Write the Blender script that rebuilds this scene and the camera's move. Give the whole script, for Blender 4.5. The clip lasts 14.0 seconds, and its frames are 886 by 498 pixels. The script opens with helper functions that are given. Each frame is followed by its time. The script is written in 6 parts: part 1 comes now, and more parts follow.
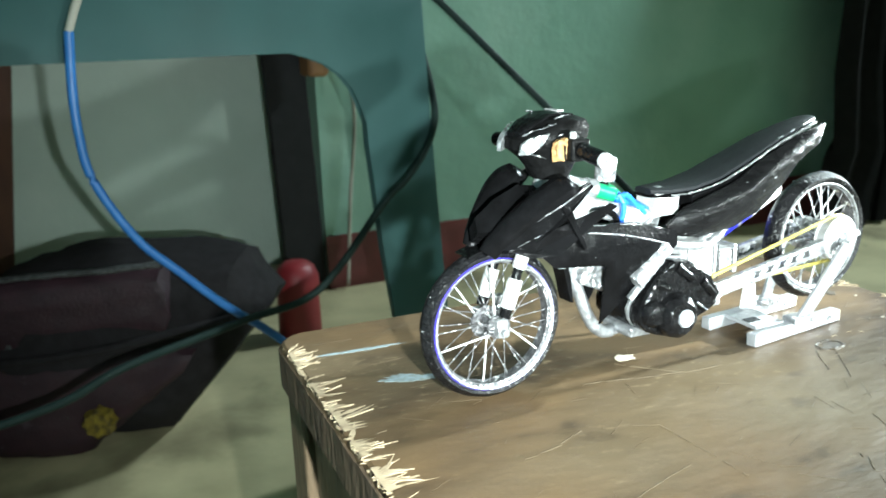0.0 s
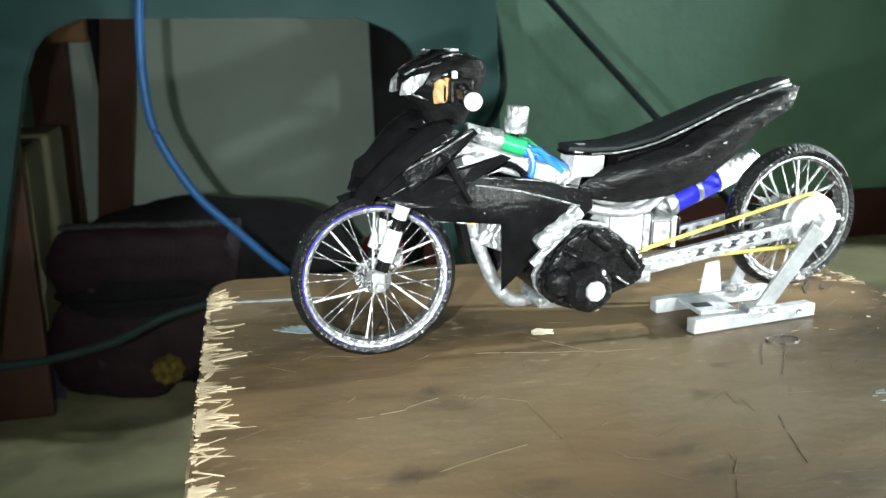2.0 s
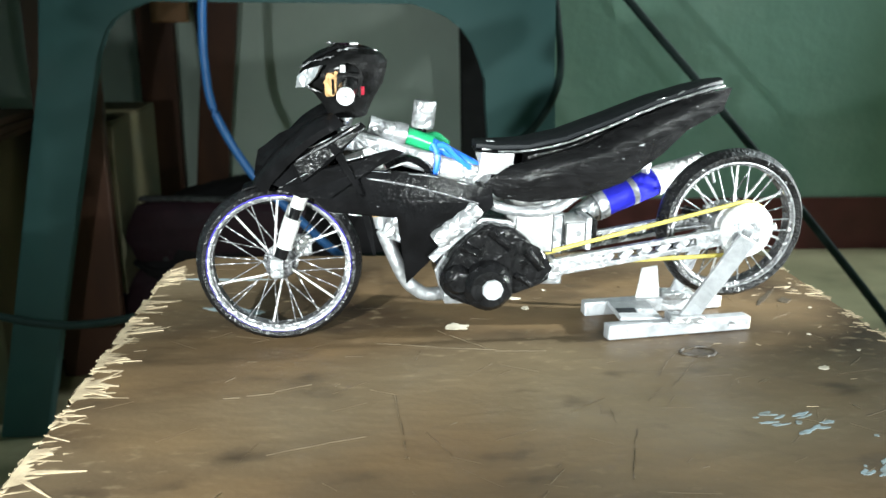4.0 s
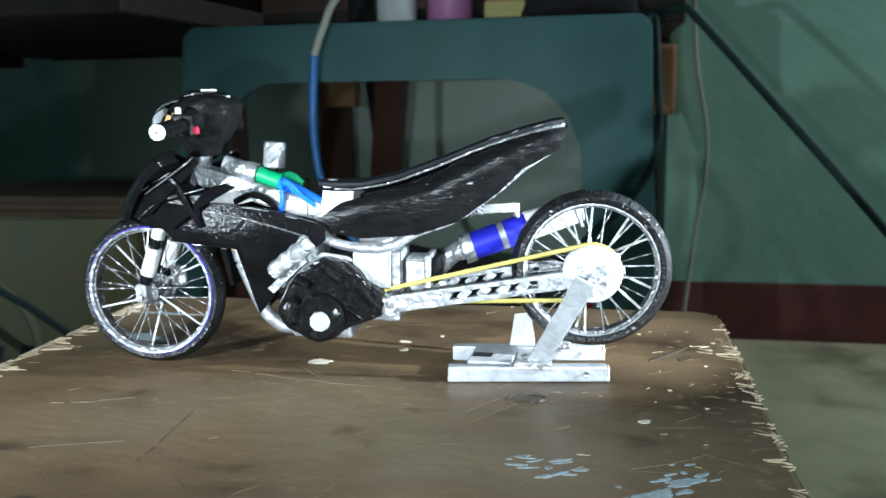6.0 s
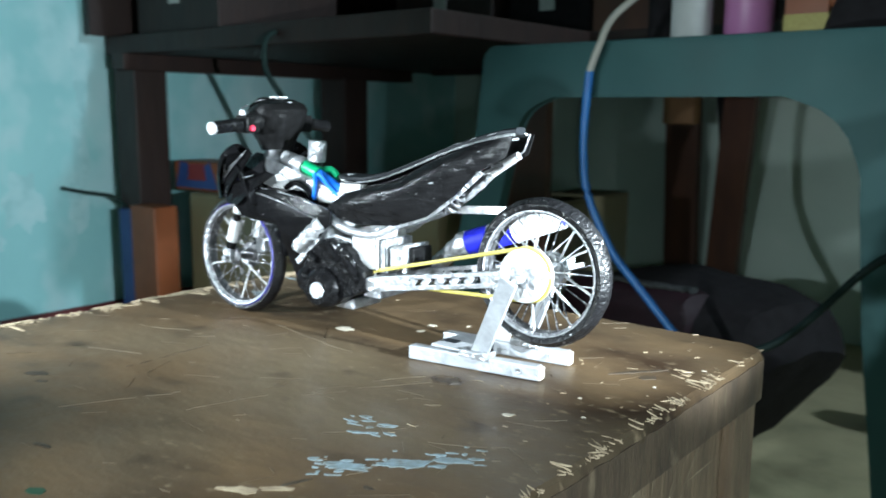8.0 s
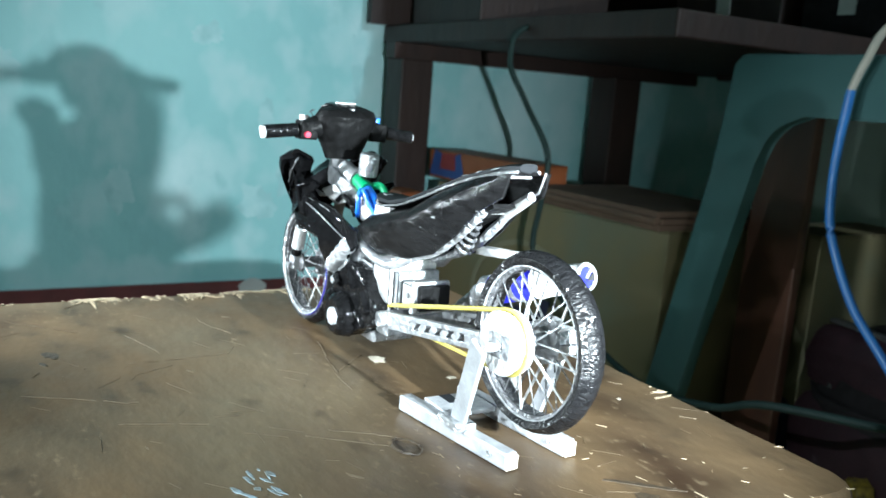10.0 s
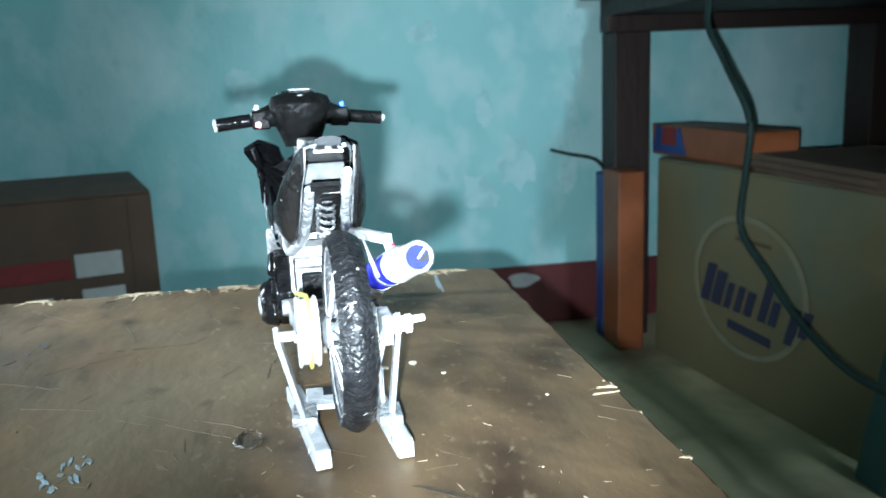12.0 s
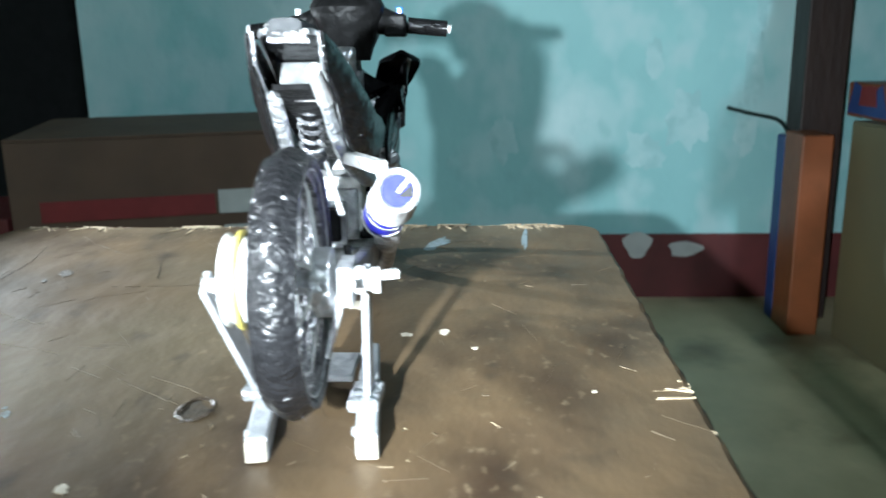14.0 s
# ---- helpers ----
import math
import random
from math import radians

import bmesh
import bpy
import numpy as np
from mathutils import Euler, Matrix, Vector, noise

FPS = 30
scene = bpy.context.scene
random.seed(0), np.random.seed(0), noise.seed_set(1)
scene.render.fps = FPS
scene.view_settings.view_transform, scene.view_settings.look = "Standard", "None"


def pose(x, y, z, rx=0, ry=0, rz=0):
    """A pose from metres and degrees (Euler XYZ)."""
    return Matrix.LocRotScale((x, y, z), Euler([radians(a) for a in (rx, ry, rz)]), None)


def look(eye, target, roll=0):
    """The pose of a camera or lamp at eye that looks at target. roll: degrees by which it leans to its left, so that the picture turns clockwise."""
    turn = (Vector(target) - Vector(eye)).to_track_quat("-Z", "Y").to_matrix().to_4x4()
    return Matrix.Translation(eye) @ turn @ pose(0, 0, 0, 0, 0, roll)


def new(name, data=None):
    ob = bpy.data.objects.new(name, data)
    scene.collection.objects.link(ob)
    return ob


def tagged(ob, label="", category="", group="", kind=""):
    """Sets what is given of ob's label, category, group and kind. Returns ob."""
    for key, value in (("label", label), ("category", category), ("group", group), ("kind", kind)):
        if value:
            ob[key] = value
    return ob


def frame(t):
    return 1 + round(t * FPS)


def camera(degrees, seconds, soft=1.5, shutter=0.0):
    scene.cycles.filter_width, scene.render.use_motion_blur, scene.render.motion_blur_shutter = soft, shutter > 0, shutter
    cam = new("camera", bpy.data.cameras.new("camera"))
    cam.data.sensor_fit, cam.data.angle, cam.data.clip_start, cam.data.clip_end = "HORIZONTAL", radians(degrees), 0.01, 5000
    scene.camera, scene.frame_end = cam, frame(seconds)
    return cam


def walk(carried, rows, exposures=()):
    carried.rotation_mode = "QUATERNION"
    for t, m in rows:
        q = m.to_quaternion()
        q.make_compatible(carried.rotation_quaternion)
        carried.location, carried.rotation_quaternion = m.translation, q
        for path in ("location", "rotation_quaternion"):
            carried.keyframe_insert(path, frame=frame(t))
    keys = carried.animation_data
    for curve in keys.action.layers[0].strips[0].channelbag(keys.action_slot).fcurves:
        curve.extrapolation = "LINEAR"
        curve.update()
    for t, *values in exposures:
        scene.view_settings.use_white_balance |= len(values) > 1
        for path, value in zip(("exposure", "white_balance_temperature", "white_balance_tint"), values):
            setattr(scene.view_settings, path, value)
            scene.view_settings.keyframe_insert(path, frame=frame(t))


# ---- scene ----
cam = camera(55.2, 14.0, shutter=0.3)
cam.data.dof.use_dof, cam.data.dof.focus_distance, cam.data.dof.aperture_fstop = True, 0.29, 26.0

PATH = [
    (0, (-0.244, -0.307, 0.154), (0.509, 1.475, -0.353), -2.0),
    (0.5, (-0.205, -0.31, 0.151), (0.473, 1.503, -0.352), -2.6),
    (1, (-0.171, -0.312, 0.141), (0.453, 1.512, -0.39), -2.0),
    (1.5, (-0.149, -0.314, 0.134), (0.368, 1.535, -0.426), -0.9),
    (2, (-0.14, -0.321, 0.131), (0.292, 1.559, -0.396), -0.2),
    (2.5, (-0.123, -0.327, 0.131), (0.249, 1.564, -0.403), 0.2),
    (2.7, (-0.118, -0.324, 0.138), (0.263, 1.55, -0.444), 0.9),
    (4.8, (-0.007, -0.342, 0.127), (-0.014, 1.592, -0.383), -0.3),
    (5, (0.004, -0.338, 0.118), (-0.024, 1.602, -0.368), -0.6),
    (5.5, (0.043, -0.332, 0.123), (-0.082, 1.62, -0.296), -1.7),
    (6, (0.102, -0.34, 0.117), (-0.274, 1.591, -0.248), -1.0),
    (6.5, (0.146, -0.325, 0.113), (-0.539, 1.523, -0.229), -1.6),
    (7, (0.147, -0.298, 0.119), (-0.621, 1.517, -0.219), -0.5),
    (7.5, (0.196, -0.297, 0.116), (-0.685, 1.464, -0.236), 1.3),
    (8, (0.289, -0.299, 0.113), (-0.951, 1.236, -0.209), 0.4),
    (8.5, (0.311, -0.279, 0.118), (-1.126, 1.065, -0.241), -0.4),
    (8.7, (0.314, -0.263, 0.121), (-1.179, 1.028, -0.199), 0.5),
    (10.8, (0.342, -0.114, 0.13), (-1.462, 0.645, -0.282), 2.6),
    (11, (0.348, -0.098, 0.126), (-1.493, 0.574, -0.275), 1.5),
    (11.5, (0.372, -0.05, 0.123), (-1.533, 0.405, -0.281), -0.9),
    (12, (0.362, -0.004, 0.125), (-1.569, 0.316, -0.284), -2.3),
    (12.5, (0.349, 0.019, 0.126), (-1.608, 0.151, -0.265), -3.1),
    (13, (0.346, 0.03, 0.126), (-1.605, -0.028, -0.311), -3.6),
    (13.5, (0.311, 0.022, 0.116), (-1.623, -0.039, -0.387), -3.3),
    (14, (0.291, 0.053, 0.102), (-1.645, -0.043, -0.391), -1.0),
]
walk(cam, [(t, look(eye, target, roll)) for t, eye, target, roll in PATH],
     exposures=[(0, 1.08, 6300, 8), (0.5, 0.98, 6370, 9), (1.5, 0.5, 6550, 12), (2.7, 0.42, 6550, 12), (4.8, 0.5, 6200, 13), (5.5, 0.26, 5850, 13), (7.5, 0.06, 5750, 14), (8.5, 0.64, 5950, 11),
                (10.8, 0.42, 5950, 12), (12.0, 0.29, 5650, 11), (13.0, 0.22, 5750, 11.5), (14, 0.43, 5950, 14.5)])

# ---- light ----
world = bpy.data.worlds.new("room_dark")
scene.world = world
world.use_nodes = True
world.node_tree.nodes["Background"].inputs["Color"].default_value = (0.55, 0.75, 0.8, 1)
world.node_tree.nodes["Background"].inputs["Strength"].default_value = 0.03


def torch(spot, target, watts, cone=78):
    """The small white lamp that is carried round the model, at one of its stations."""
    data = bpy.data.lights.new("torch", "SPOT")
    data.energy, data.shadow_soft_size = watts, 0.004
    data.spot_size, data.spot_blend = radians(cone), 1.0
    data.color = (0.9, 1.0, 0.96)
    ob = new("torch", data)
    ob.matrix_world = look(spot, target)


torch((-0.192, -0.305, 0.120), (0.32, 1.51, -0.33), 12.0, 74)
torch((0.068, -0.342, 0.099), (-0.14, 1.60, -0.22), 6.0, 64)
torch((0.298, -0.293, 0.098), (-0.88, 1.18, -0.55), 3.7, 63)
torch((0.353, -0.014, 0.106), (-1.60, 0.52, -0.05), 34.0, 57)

# Unseen lamp, added to fill the background beyond the torch's reach.
fill_lamp = bpy.data.lights.new("added_fill_light", "AREA")
fill_lamp.shape, fill_lamp.size, fill_lamp.energy = "DISK", 0.22, 36
fill_lamp.color = (0.82, 0.98, 1.0)
fill_lamp_ob = new("added_fill_light", fill_lamp)
fill_lamp_ob.matrix_world = look((2.2, 1.0, 1.66), (-1.0, 0.1, 0.0))


# ---- materials ----
def mat(name, a, b=None, scale=40.0, rough=0.5, metal=0.0, bump=0.0, bump_scale=200.0, c=None, c_scale=8.0,
        c_lo=0.55, c_hi=0.7, stretch=(1, 1, 1), rough_var=0.1, coat=0.0, coat_rough=0.03, spec=0.5, jitter=0.0, facet=0.0, facet_scale=400.0, haze=None, haze_scale=5.0, grime=None,
        grime_scale=60.0, fleck=None, fleck_scale=200.0):
    m = bpy.data.materials.new(name)
    m.use_nodes = True
    t = m.node_tree
    n, l = t.nodes, t.links
    p = n["Principled BSDF"]
    p.inputs["Metallic"].default_value = metal
    p.inputs["Coat Weight"].default_value = coat
    p.inputs["Coat Roughness"].default_value = coat_rough
    p.inputs["Specular IOR Level"].default_value = spec
    tc = n.new("ShaderNodeTexCoord")
    mp = n.new("ShaderNodeMapping")
    mp.inputs["Scale"].default_value = stretch
    l.new(tc.outputs["Object"], mp.inputs["Vector"])

    def tex(s, detail=5.0):
        x = n.new("ShaderNodeTexNoise")
        x.inputs["Scale"].default_value, x.inputs["Detail"].default_value = s, detail
        l.new(mp.outputs["Vector"], x.inputs["Vector"])
        return x.outputs["Fac"]

    def ramp(fac, lo, hi):
        r = n.new("ShaderNodeMapRange")
        r.inputs["From Min"].default_value, r.inputs["From Max"].default_value = lo, hi
        l.new(fac, r.inputs["Value"])
        return r.outputs["Result"]

    def mix(fac, x, y):
        k = n.new("ShaderNodeMix")
        k.data_type = "RGBA"
        l.new(fac, k.inputs[0])
        for sock, v in ((k.inputs[6], x), (k.inputs[7], y)):
            if isinstance(v, tuple):
                sock.default_value = (*v, 1)
            else:
                l.new(v, sock)
        return k.outputs[2]

    f = ramp(tex(scale), 0.32, 0.68)
    col = mix(f, a, b or tuple(v * 0.8 for v in a))
    if c:
        col = mix(ramp(tex(c_scale), c_lo, c_hi), col, c)
    if haze:
        col = mix(ramp(tex(haze_scale, 2.0), 0.5, 0.66), col, haze)
    if grime:
        col = mix(ramp(tex(grime_scale, 8.0), 0.6, 0.78), col, grime)
    if fleck:
        where = n.new("ShaderNodeMath")
        where.operation = "MULTIPLY"
        l.new(ramp(tex(fleck_scale, 8.0), 0.58, 0.72), where.inputs[0])
        l.new(ramp(tex(fleck_scale * 0.06, 3.0), 0.42, 0.68), where.inputs[1])
        col = mix(where.outputs[0], col, fleck)
    if jitter:
        oi = n.new("ShaderNodeObjectInfo")
        hs = n.new("ShaderNodeHueSaturation")
        r = n.new("ShaderNodeMapRange")
        r.inputs["To Min"].default_value, r.inputs["To Max"].default_value = 1 - jitter, 1 + jitter
        l.new(oi.outputs["Random"], r.inputs["Value"])
        l.new(r.outputs["Result"], hs.inputs["Value"])
        l.new(col, hs.inputs["Color"])
        col = hs.outputs["Color"]
    l.new(col, p.inputs["Base Color"])
    rr = n.new("ShaderNodeMapRange")
    rr.inputs["To Min"].default_value = max(0.03, rough - rough_var)
    rr.inputs["To Max"].default_value = min(1.0, rough + rough_var)
    l.new(tex(scale * 2.3), rr.inputs["Value"])
    l.new(rr.outputs["Result"], p.inputs["Roughness"])
    if facet:
        vo = n.new("ShaderNodeTexVoronoi")
        vo.feature = "DISTANCE_TO_EDGE"
        vo.inputs["Scale"].default_value = facet_scale
        wob = n.new("ShaderNodeVectorMath")
        wob.operation = "MULTIPLY_ADD"
        wn = n.new("ShaderNodeTexNoise")
        wn.inputs["Scale"].default_value = facet_scale * 0.7
        l.new(mp.outputs["Vector"], wn.inputs["Vector"])
        l.new(wn.outputs["Color"], wob.inputs[0])
        wob.inputs[1].default_value = (0.9 / facet_scale,) * 3
        l.new(mp.outputs["Vector"], wob.inputs[2])
        l.new(wob.outputs[0], vo.inputs["Vector"])
        fb = n.new("ShaderNodeBump")
        fb.inputs["Strength"].default_value = facet
        fb.inputs["Distance"].default_value = 1.0 / facet_scale
        l.new(vo.outputs["Distance"], fb.inputs["Height"])
        l.new(fb.outputs["Normal"], p.inputs["Normal"])
    if bump:
        bn = n.new("ShaderNodeBump")
        if facet:
            l.new(fb.outputs["Normal"], bn.inputs["Normal"])
        bn.inputs["Strength"].default_value = bump
        bn.inputs["Distance"].default_value = 0.4 / bump_scale
        l.new(tex(bump_scale, 4.0), bn.inputs["Height"])
        l.new(bn.outputs["Normal"], p.inputs["Normal"])
    return m


TOP = mat("varnished_plywood", (0.1, 0.064, 0.033), (0.064, 0.044, 0.026), 16, 0.46, bump=0.1, bump_scale=45, spec=0.2,
          c=(0.028, 0.016, 0.009), c_scale=8.5, c_lo=0.47, c_hi=0.62, stretch=(1, 1.7, 1), rough_var=0.15, haze=(0.115, 0.086, 0.052), haze_scale=4.0, grime=(0.026, 0.018, 0.012), grime_scale=33.0,
          coat=0.055, coat_rough=0.14,
          fleck=(0.18, 0.135, 0.082), fleck_scale=150.0)
STOOL = mat("worn_brown_wood", (0.205, 0.142, 0.084), (0.11, 0.077, 0.05), 30, 0.55, bump=0.4, bump_scale=90,
            c=(0.21, 0.16, 0.105), c_scale=22, c_lo=0.6, c_hi=0.72, stretch=(3, 3, 0.6))
EDGE = mat("dark_worn_plywood_edge", (0.105, 0.072, 0.044), (0.055, 0.038, 0.025), 60, 0.6, bump=0.6, bump_scale=160,
           c=(0.16, 0.12, 0.075), c_scale=45, c_lo=0.62, c_hi=0.7, stretch=(1, 1, 0.4))
RAW = mat("raw_splintered_wood", (0.36, 0.29, 0.19), (0.22, 0.165, 0.105), 160, 0.8, bump=0.4, bump_scale=500)
SCRATCH = mat("scratched_bare_wood", (0.13, 0.098, 0.06), (0.075, 0.054, 0.032), 120, 0.65)
CHIP = mat("white_paint_chip", (0.5, 0.45, 0.37), (0.36, 0.32, 0.25), 200, 0.6)
HAIRLINE = mat("faint_varnish_scratch", (0.1, 0.071, 0.042), (0.075, 0.054, 0.033), 90, 0.45)
PATCH = mat("worn_pale_paint", (0.5, 0.74, 0.76), (0.4, 0.68, 0.7), 30, 0.6, c=(0.35, 0.62, 0.64), c_scale=22, c_lo=0.5, c_hi=0.62)
BLUEPAINT = mat("pale_blue_paint", (0.22, 0.29, 0.33), (0.12, 0.13, 0.12), 260, 0.55)
DARKSPOT = mat("dark_knot", (0.022, 0.015, 0.01), (0.05, 0.035, 0.02), 300, 0.5, bump=0.5, bump_scale=500)
GREENSPOT = mat("green_paint_spot", (0.018, 0.055, 0.028), (0.012, 0.03, 0.016), 100, 0.6)
WALLB = mat("green_wall_paint", (0.27, 0.46, 0.37), (0.22, 0.39, 0.31), 6, 0.55, bump=0.15, bump_scale=30,
            c=(0.34, 0.52, 0.43), c_scale=3.5, c_lo=0.5, c_hi=0.75)
WALLP = mat("pale_grey_wall_paint", (0.62, 0.75, 0.67), (0.55, 0.67, 0.59), 6, 0.55, bump=0.15, bump_scale=30,
            c=(0.68, 0.79, 0.71), c_scale=3.5, c_lo=0.5, c_hi=0.75)
WALLL = mat("turquoise_wall_paint", (0.36, 0.69, 0.7), (0.3, 0.61, 0.63), 5, 0.55, bump=0.15, bump_scale=30,
            c=(0.56, 0.78, 0.8), c_scale=3.2, c_lo=0.54, c_hi=0.66, stretch=(1, 1.1, 0.9), haze=(0.46, 0.72, 0.74), haze_scale=11.0, grime=(0.29, 0.58, 0.6), grime_scale=12.0)
SKIRT = mat("red_skirting_paint", (0.16, 0.035, 0.035), (0.1, 0.025, 0.025), 14, 0.5, c=(0.5, 0.45, 0.42), c_scale=9,
            c_lo=0.7, c_hi=0.74)
FLOOR = mat("worn_cream_floor", (0.52, 0.46, 0.28), (0.36, 0.32, 0.19), 9, 0.45, c=(0.16, 0.14, 0.085), c_scale=4.5,
            c_lo=0.55, c_hi=0.75, bump=0.1, bump_scale=40)
CEIL = mat("ceiling_board", (0.45, 0.42, 0.36), (0.38, 0.36, 0.3), 5, 0.8)
PLASTIC = mat("teal_green_plastic", (0.053, 0.122, 0.122), (0.04, 0.1, 0.1), 9, 0.62, bump=0.12, bump_scale=300, spec=0.25, c=(0.05, 0.1, 0.1), c_scale=6, c_lo=0.5, c_hi=0.7)
DESK = mat("dark_brown_timber", (0.034, 0.017, 0.013), (0.022, 0.012, 0.01), 25, 0.6, bump=0.3, bump_scale=80,
           stretch=(1, 1, 0.3))
ORANGEWOOD = mat("orange_bare_timber", (0.32, 0.165, 0.07), (0.24, 0.115, 0.048), 30, 0.6, stretch=(1, 1, 0.3))
BROWNPLANK = mat("reddish_brown_plank", (0.12, 0.05, 0.03), (0.08, 0.035, 0.025), 30, 0.5, stretch=(1, 1, 0.2))
CARD = mat("brown_cardboard", (0.135, 0.08, 0.052), (0.1, 0.062, 0.042), 12, 0.8, bump=0.15, bump_scale=90)
CARDY = mat("yellow_printed_carton", (0.19, 0.155, 0.078), (0.145, 0.13, 0.076), 5, 0.6, c=(0.135, 0.152, 0.108), c_scale=3,
            c_lo=0.5, c_hi=0.62)
PALECARD = mat("pale_print", (0.24, 0.22, 0.145), (0.195, 0.18, 0.115), 20, 0.6)
NAVY = mat("navy_print", (0.022, 0.024, 0.06), (0.032, 0.034, 0.07), 20, 0.6)
REDPRINT = mat("red_print", (0.24, 0.026, 0.026), (0.18, 0.02, 0.02), 20, 0.6)
WHITEPRINT = mat("white_print", (0.6, 0.6, 0.58), (0.5, 0.5, 0.48), 30, 0.6)
ORANGEPACK = mat("orange_pack", (0.28, 0.08, 0.026), (0.2, 0.06, 0.018), 20, 0.5)
BLUEPACK = mat("blue_pack", (0.03, 0.07, 0.25), (0.02, 0.05, 0.18), 20, 0.5)
BAGBLACK = mat("black_bag_cloth", (0.02, 0.018, 0.02), (0.013, 0.011, 0.012), 60, 0.9, spec=0.2, bump=0.5, bump_scale=300)
BAGPLUM = mat("plum_bag_cloth", (0.028, 0.009, 0.015), (0.018, 0.006, 0.011), 40, 0.65, bump=0.5, bump_scale=250,
              c=(0.05, 0.03, 0.04), c_scale=40, c_lo=0.66, c_hi=0.72)
MESHGREY = mat("grey_bag_mesh", (0.09, 0.095, 0.095), (0.03, 0.03, 0.032), 160, 0.8)
BAGYELLOW = mat("yellow_badge", (0.24, 0.17, 0.015), (0.05, 0.034, 0.008), 130, 0.6)
REDPLASTIC = mat("red_plastic", (0.26, 0.022, 0.03), (0.2, 0.016, 0.022), 20, 0.5)
CABLEBLUE = mat("blue_cable_sheath", (0.03, 0.16, 0.45), (0.025, 0.13, 0.4), 40, 0.4)
CABLEGREY = mat("grey_cable_sheath", (0.42, 0.4, 0.34), (0.36, 0.34, 0.3), 40, 0.5)
CABLEBLACK = mat("black_cable_sheath", (0.011, 0.024, 0.022), (0.017, 0.032, 0.029), 40, 0.6, spec=0.2)
# Curtain cloth; its near-black also stands in for darkness in the passage.
NEARBLACK = mat("near_black_cloth_and_darkness", (0.008, 0.008, 0.009), (0.012, 0.012, 0.013), 20, 0.9)

# The pale c specks are glints of the crinkled tape put into the colour.
BLACK = mat("glossy_black_tape", (0.003, 0.003, 0.0032), (0.006, 0.006, 0.0065), 300, 0.2, bump=0.25, bump_scale=700,
            c=(0.3, 0.31, 0.32), c_scale=420, c_lo=0.77, c_hi=0.8, rough_var=0.1, spec=0.13, facet=0.16, facet_scale=200)
SLEEK = mat("smooth_black_card", (0.003, 0.003, 0.0032), (0.005, 0.005, 0.0055), 120, 0.18, bump=0.34, bump_scale=650, rough_var=0.08, spec=0.045,
            facet=0.04, facet_scale=140, c=(0.3, 0.3, 0.31), c_scale=330, c_lo=0.765, c_hi=0.79)
MATTE = mat("dull_black_plastic", (0.0035, 0.0035, 0.0035), (0.007, 0.007, 0.0073), 260, 0.36, bump=0.5, bump_scale=900, spec=0.06, facet=0.12, facet_scale=160,
            c=(0.16, 0.16, 0.17), c_scale=430, c_lo=0.75, c_hi=0.79)
TAILM = mat("satin_black_tail_card", (0.004, 0.004, 0.0043), (0.008, 0.008, 0.0085), 240, 0.22, bump=0.6, bump_scale=800, rough_var=0.12, spec=0.12, stretch=(0.45, 1, 1.3),
            facet=0.12, facet_scale=150, c=(0.22, 0.225, 0.23), c_scale=420, c_lo=0.7, c_hi=0.78)
SEATM = mat("dark_grey_seat_foam", (0.012, 0.0135, 0.0155), (0.008, 0.009, 0.0105), 300, 0.55, bump=0.3, bump_scale=1500, spec=0.14)
# Pale c spots: silvery scuffs, and glints of the tread put into the colour.
TYRE = mat("painted_black_tyre", (0.004, 0.004, 0.0045), (0.009, 0.009, 0.01), 300, 0.34, bump=0.5, bump_scale=900, spec=0.28,
           c=(0.42, 0.43, 0.44), c_scale=520, c_lo=0.67, c_hi=0.73, facet=0.42, facet_scale=480, stretch=(1, 0.6, 1))
SILVER = mat("silver_paint", (0.39, 0.4, 0.415), (0.2, 0.205, 0.215), 260, 0.42, metal=0.6, bump=0.5, bump_scale=600,
             c=(0.16, 0.16, 0.165), c_scale=260, c_lo=0.68, c_hi=0.76, facet=0.2, facet_scale=210)
FOIL = mat("crumpled_foil", (0.54, 0.55, 0.57), (0.29, 0.3, 0.31), 200, 0.34, metal=0.65, bump=0.4, bump_scale=500, facet=0.5, facet_scale=210,
           c=(0.16, 0.16, 0.165), c_scale=230, c_lo=0.68, c_hi=0.76)
RIMGREY = mat("dull_silver_rim", (0.2, 0.2, 0.21), (0.07, 0.07, 0.075), 300, 0.4, metal=0.6, bump=0.5, bump_scale=600, facet=0.5, facet_scale=400,
              c=(0.75, 0.75, 0.76), c_scale=260, c_lo=0.6, c_hi=0.7)
STANDM = mat("silver_painted_card", (0.38, 0.39, 0.41), (0.27, 0.28, 0.295), 120, 0.42, metal=0.25, bump=0.3, bump_scale=500, facet=0.12, facet_scale=200,
             c=(0.42, 0.42, 0.43), c_scale=180, c_lo=0.7, c_hi=0.76)
VIOLET = mat("violet_blue_paint", (0.05, 0.035, 0.32), (0.03, 0.025, 0.2), 300, 0.4)
WHITE = mat("white_card", (0.5, 0.5, 0.5), (0.36, 0.36, 0.36), 250, 0.5, bump=0.3, bump_scale=600, c=(0.2, 0.2, 0.2), c_scale=300, c_lo=0.68, c_hi=0.74, facet=0.2, facet_scale=250)
BLUE = mat("royal_blue_tape", (0.02, 0.022, 0.4), (0.016, 0.018, 0.32), 200, 0.4, bump=0.2, bump_scale=500, spec=0.12)
TUBEBLUE = mat("bright_blue_tube", (0.02, 0.16, 0.7), (0.02, 0.13, 0.6), 200, 0.3)
GREEN = mat("green_tape", (0.01, 0.28, 0.11), (0.01, 0.22, 0.09), 200, 0.3)
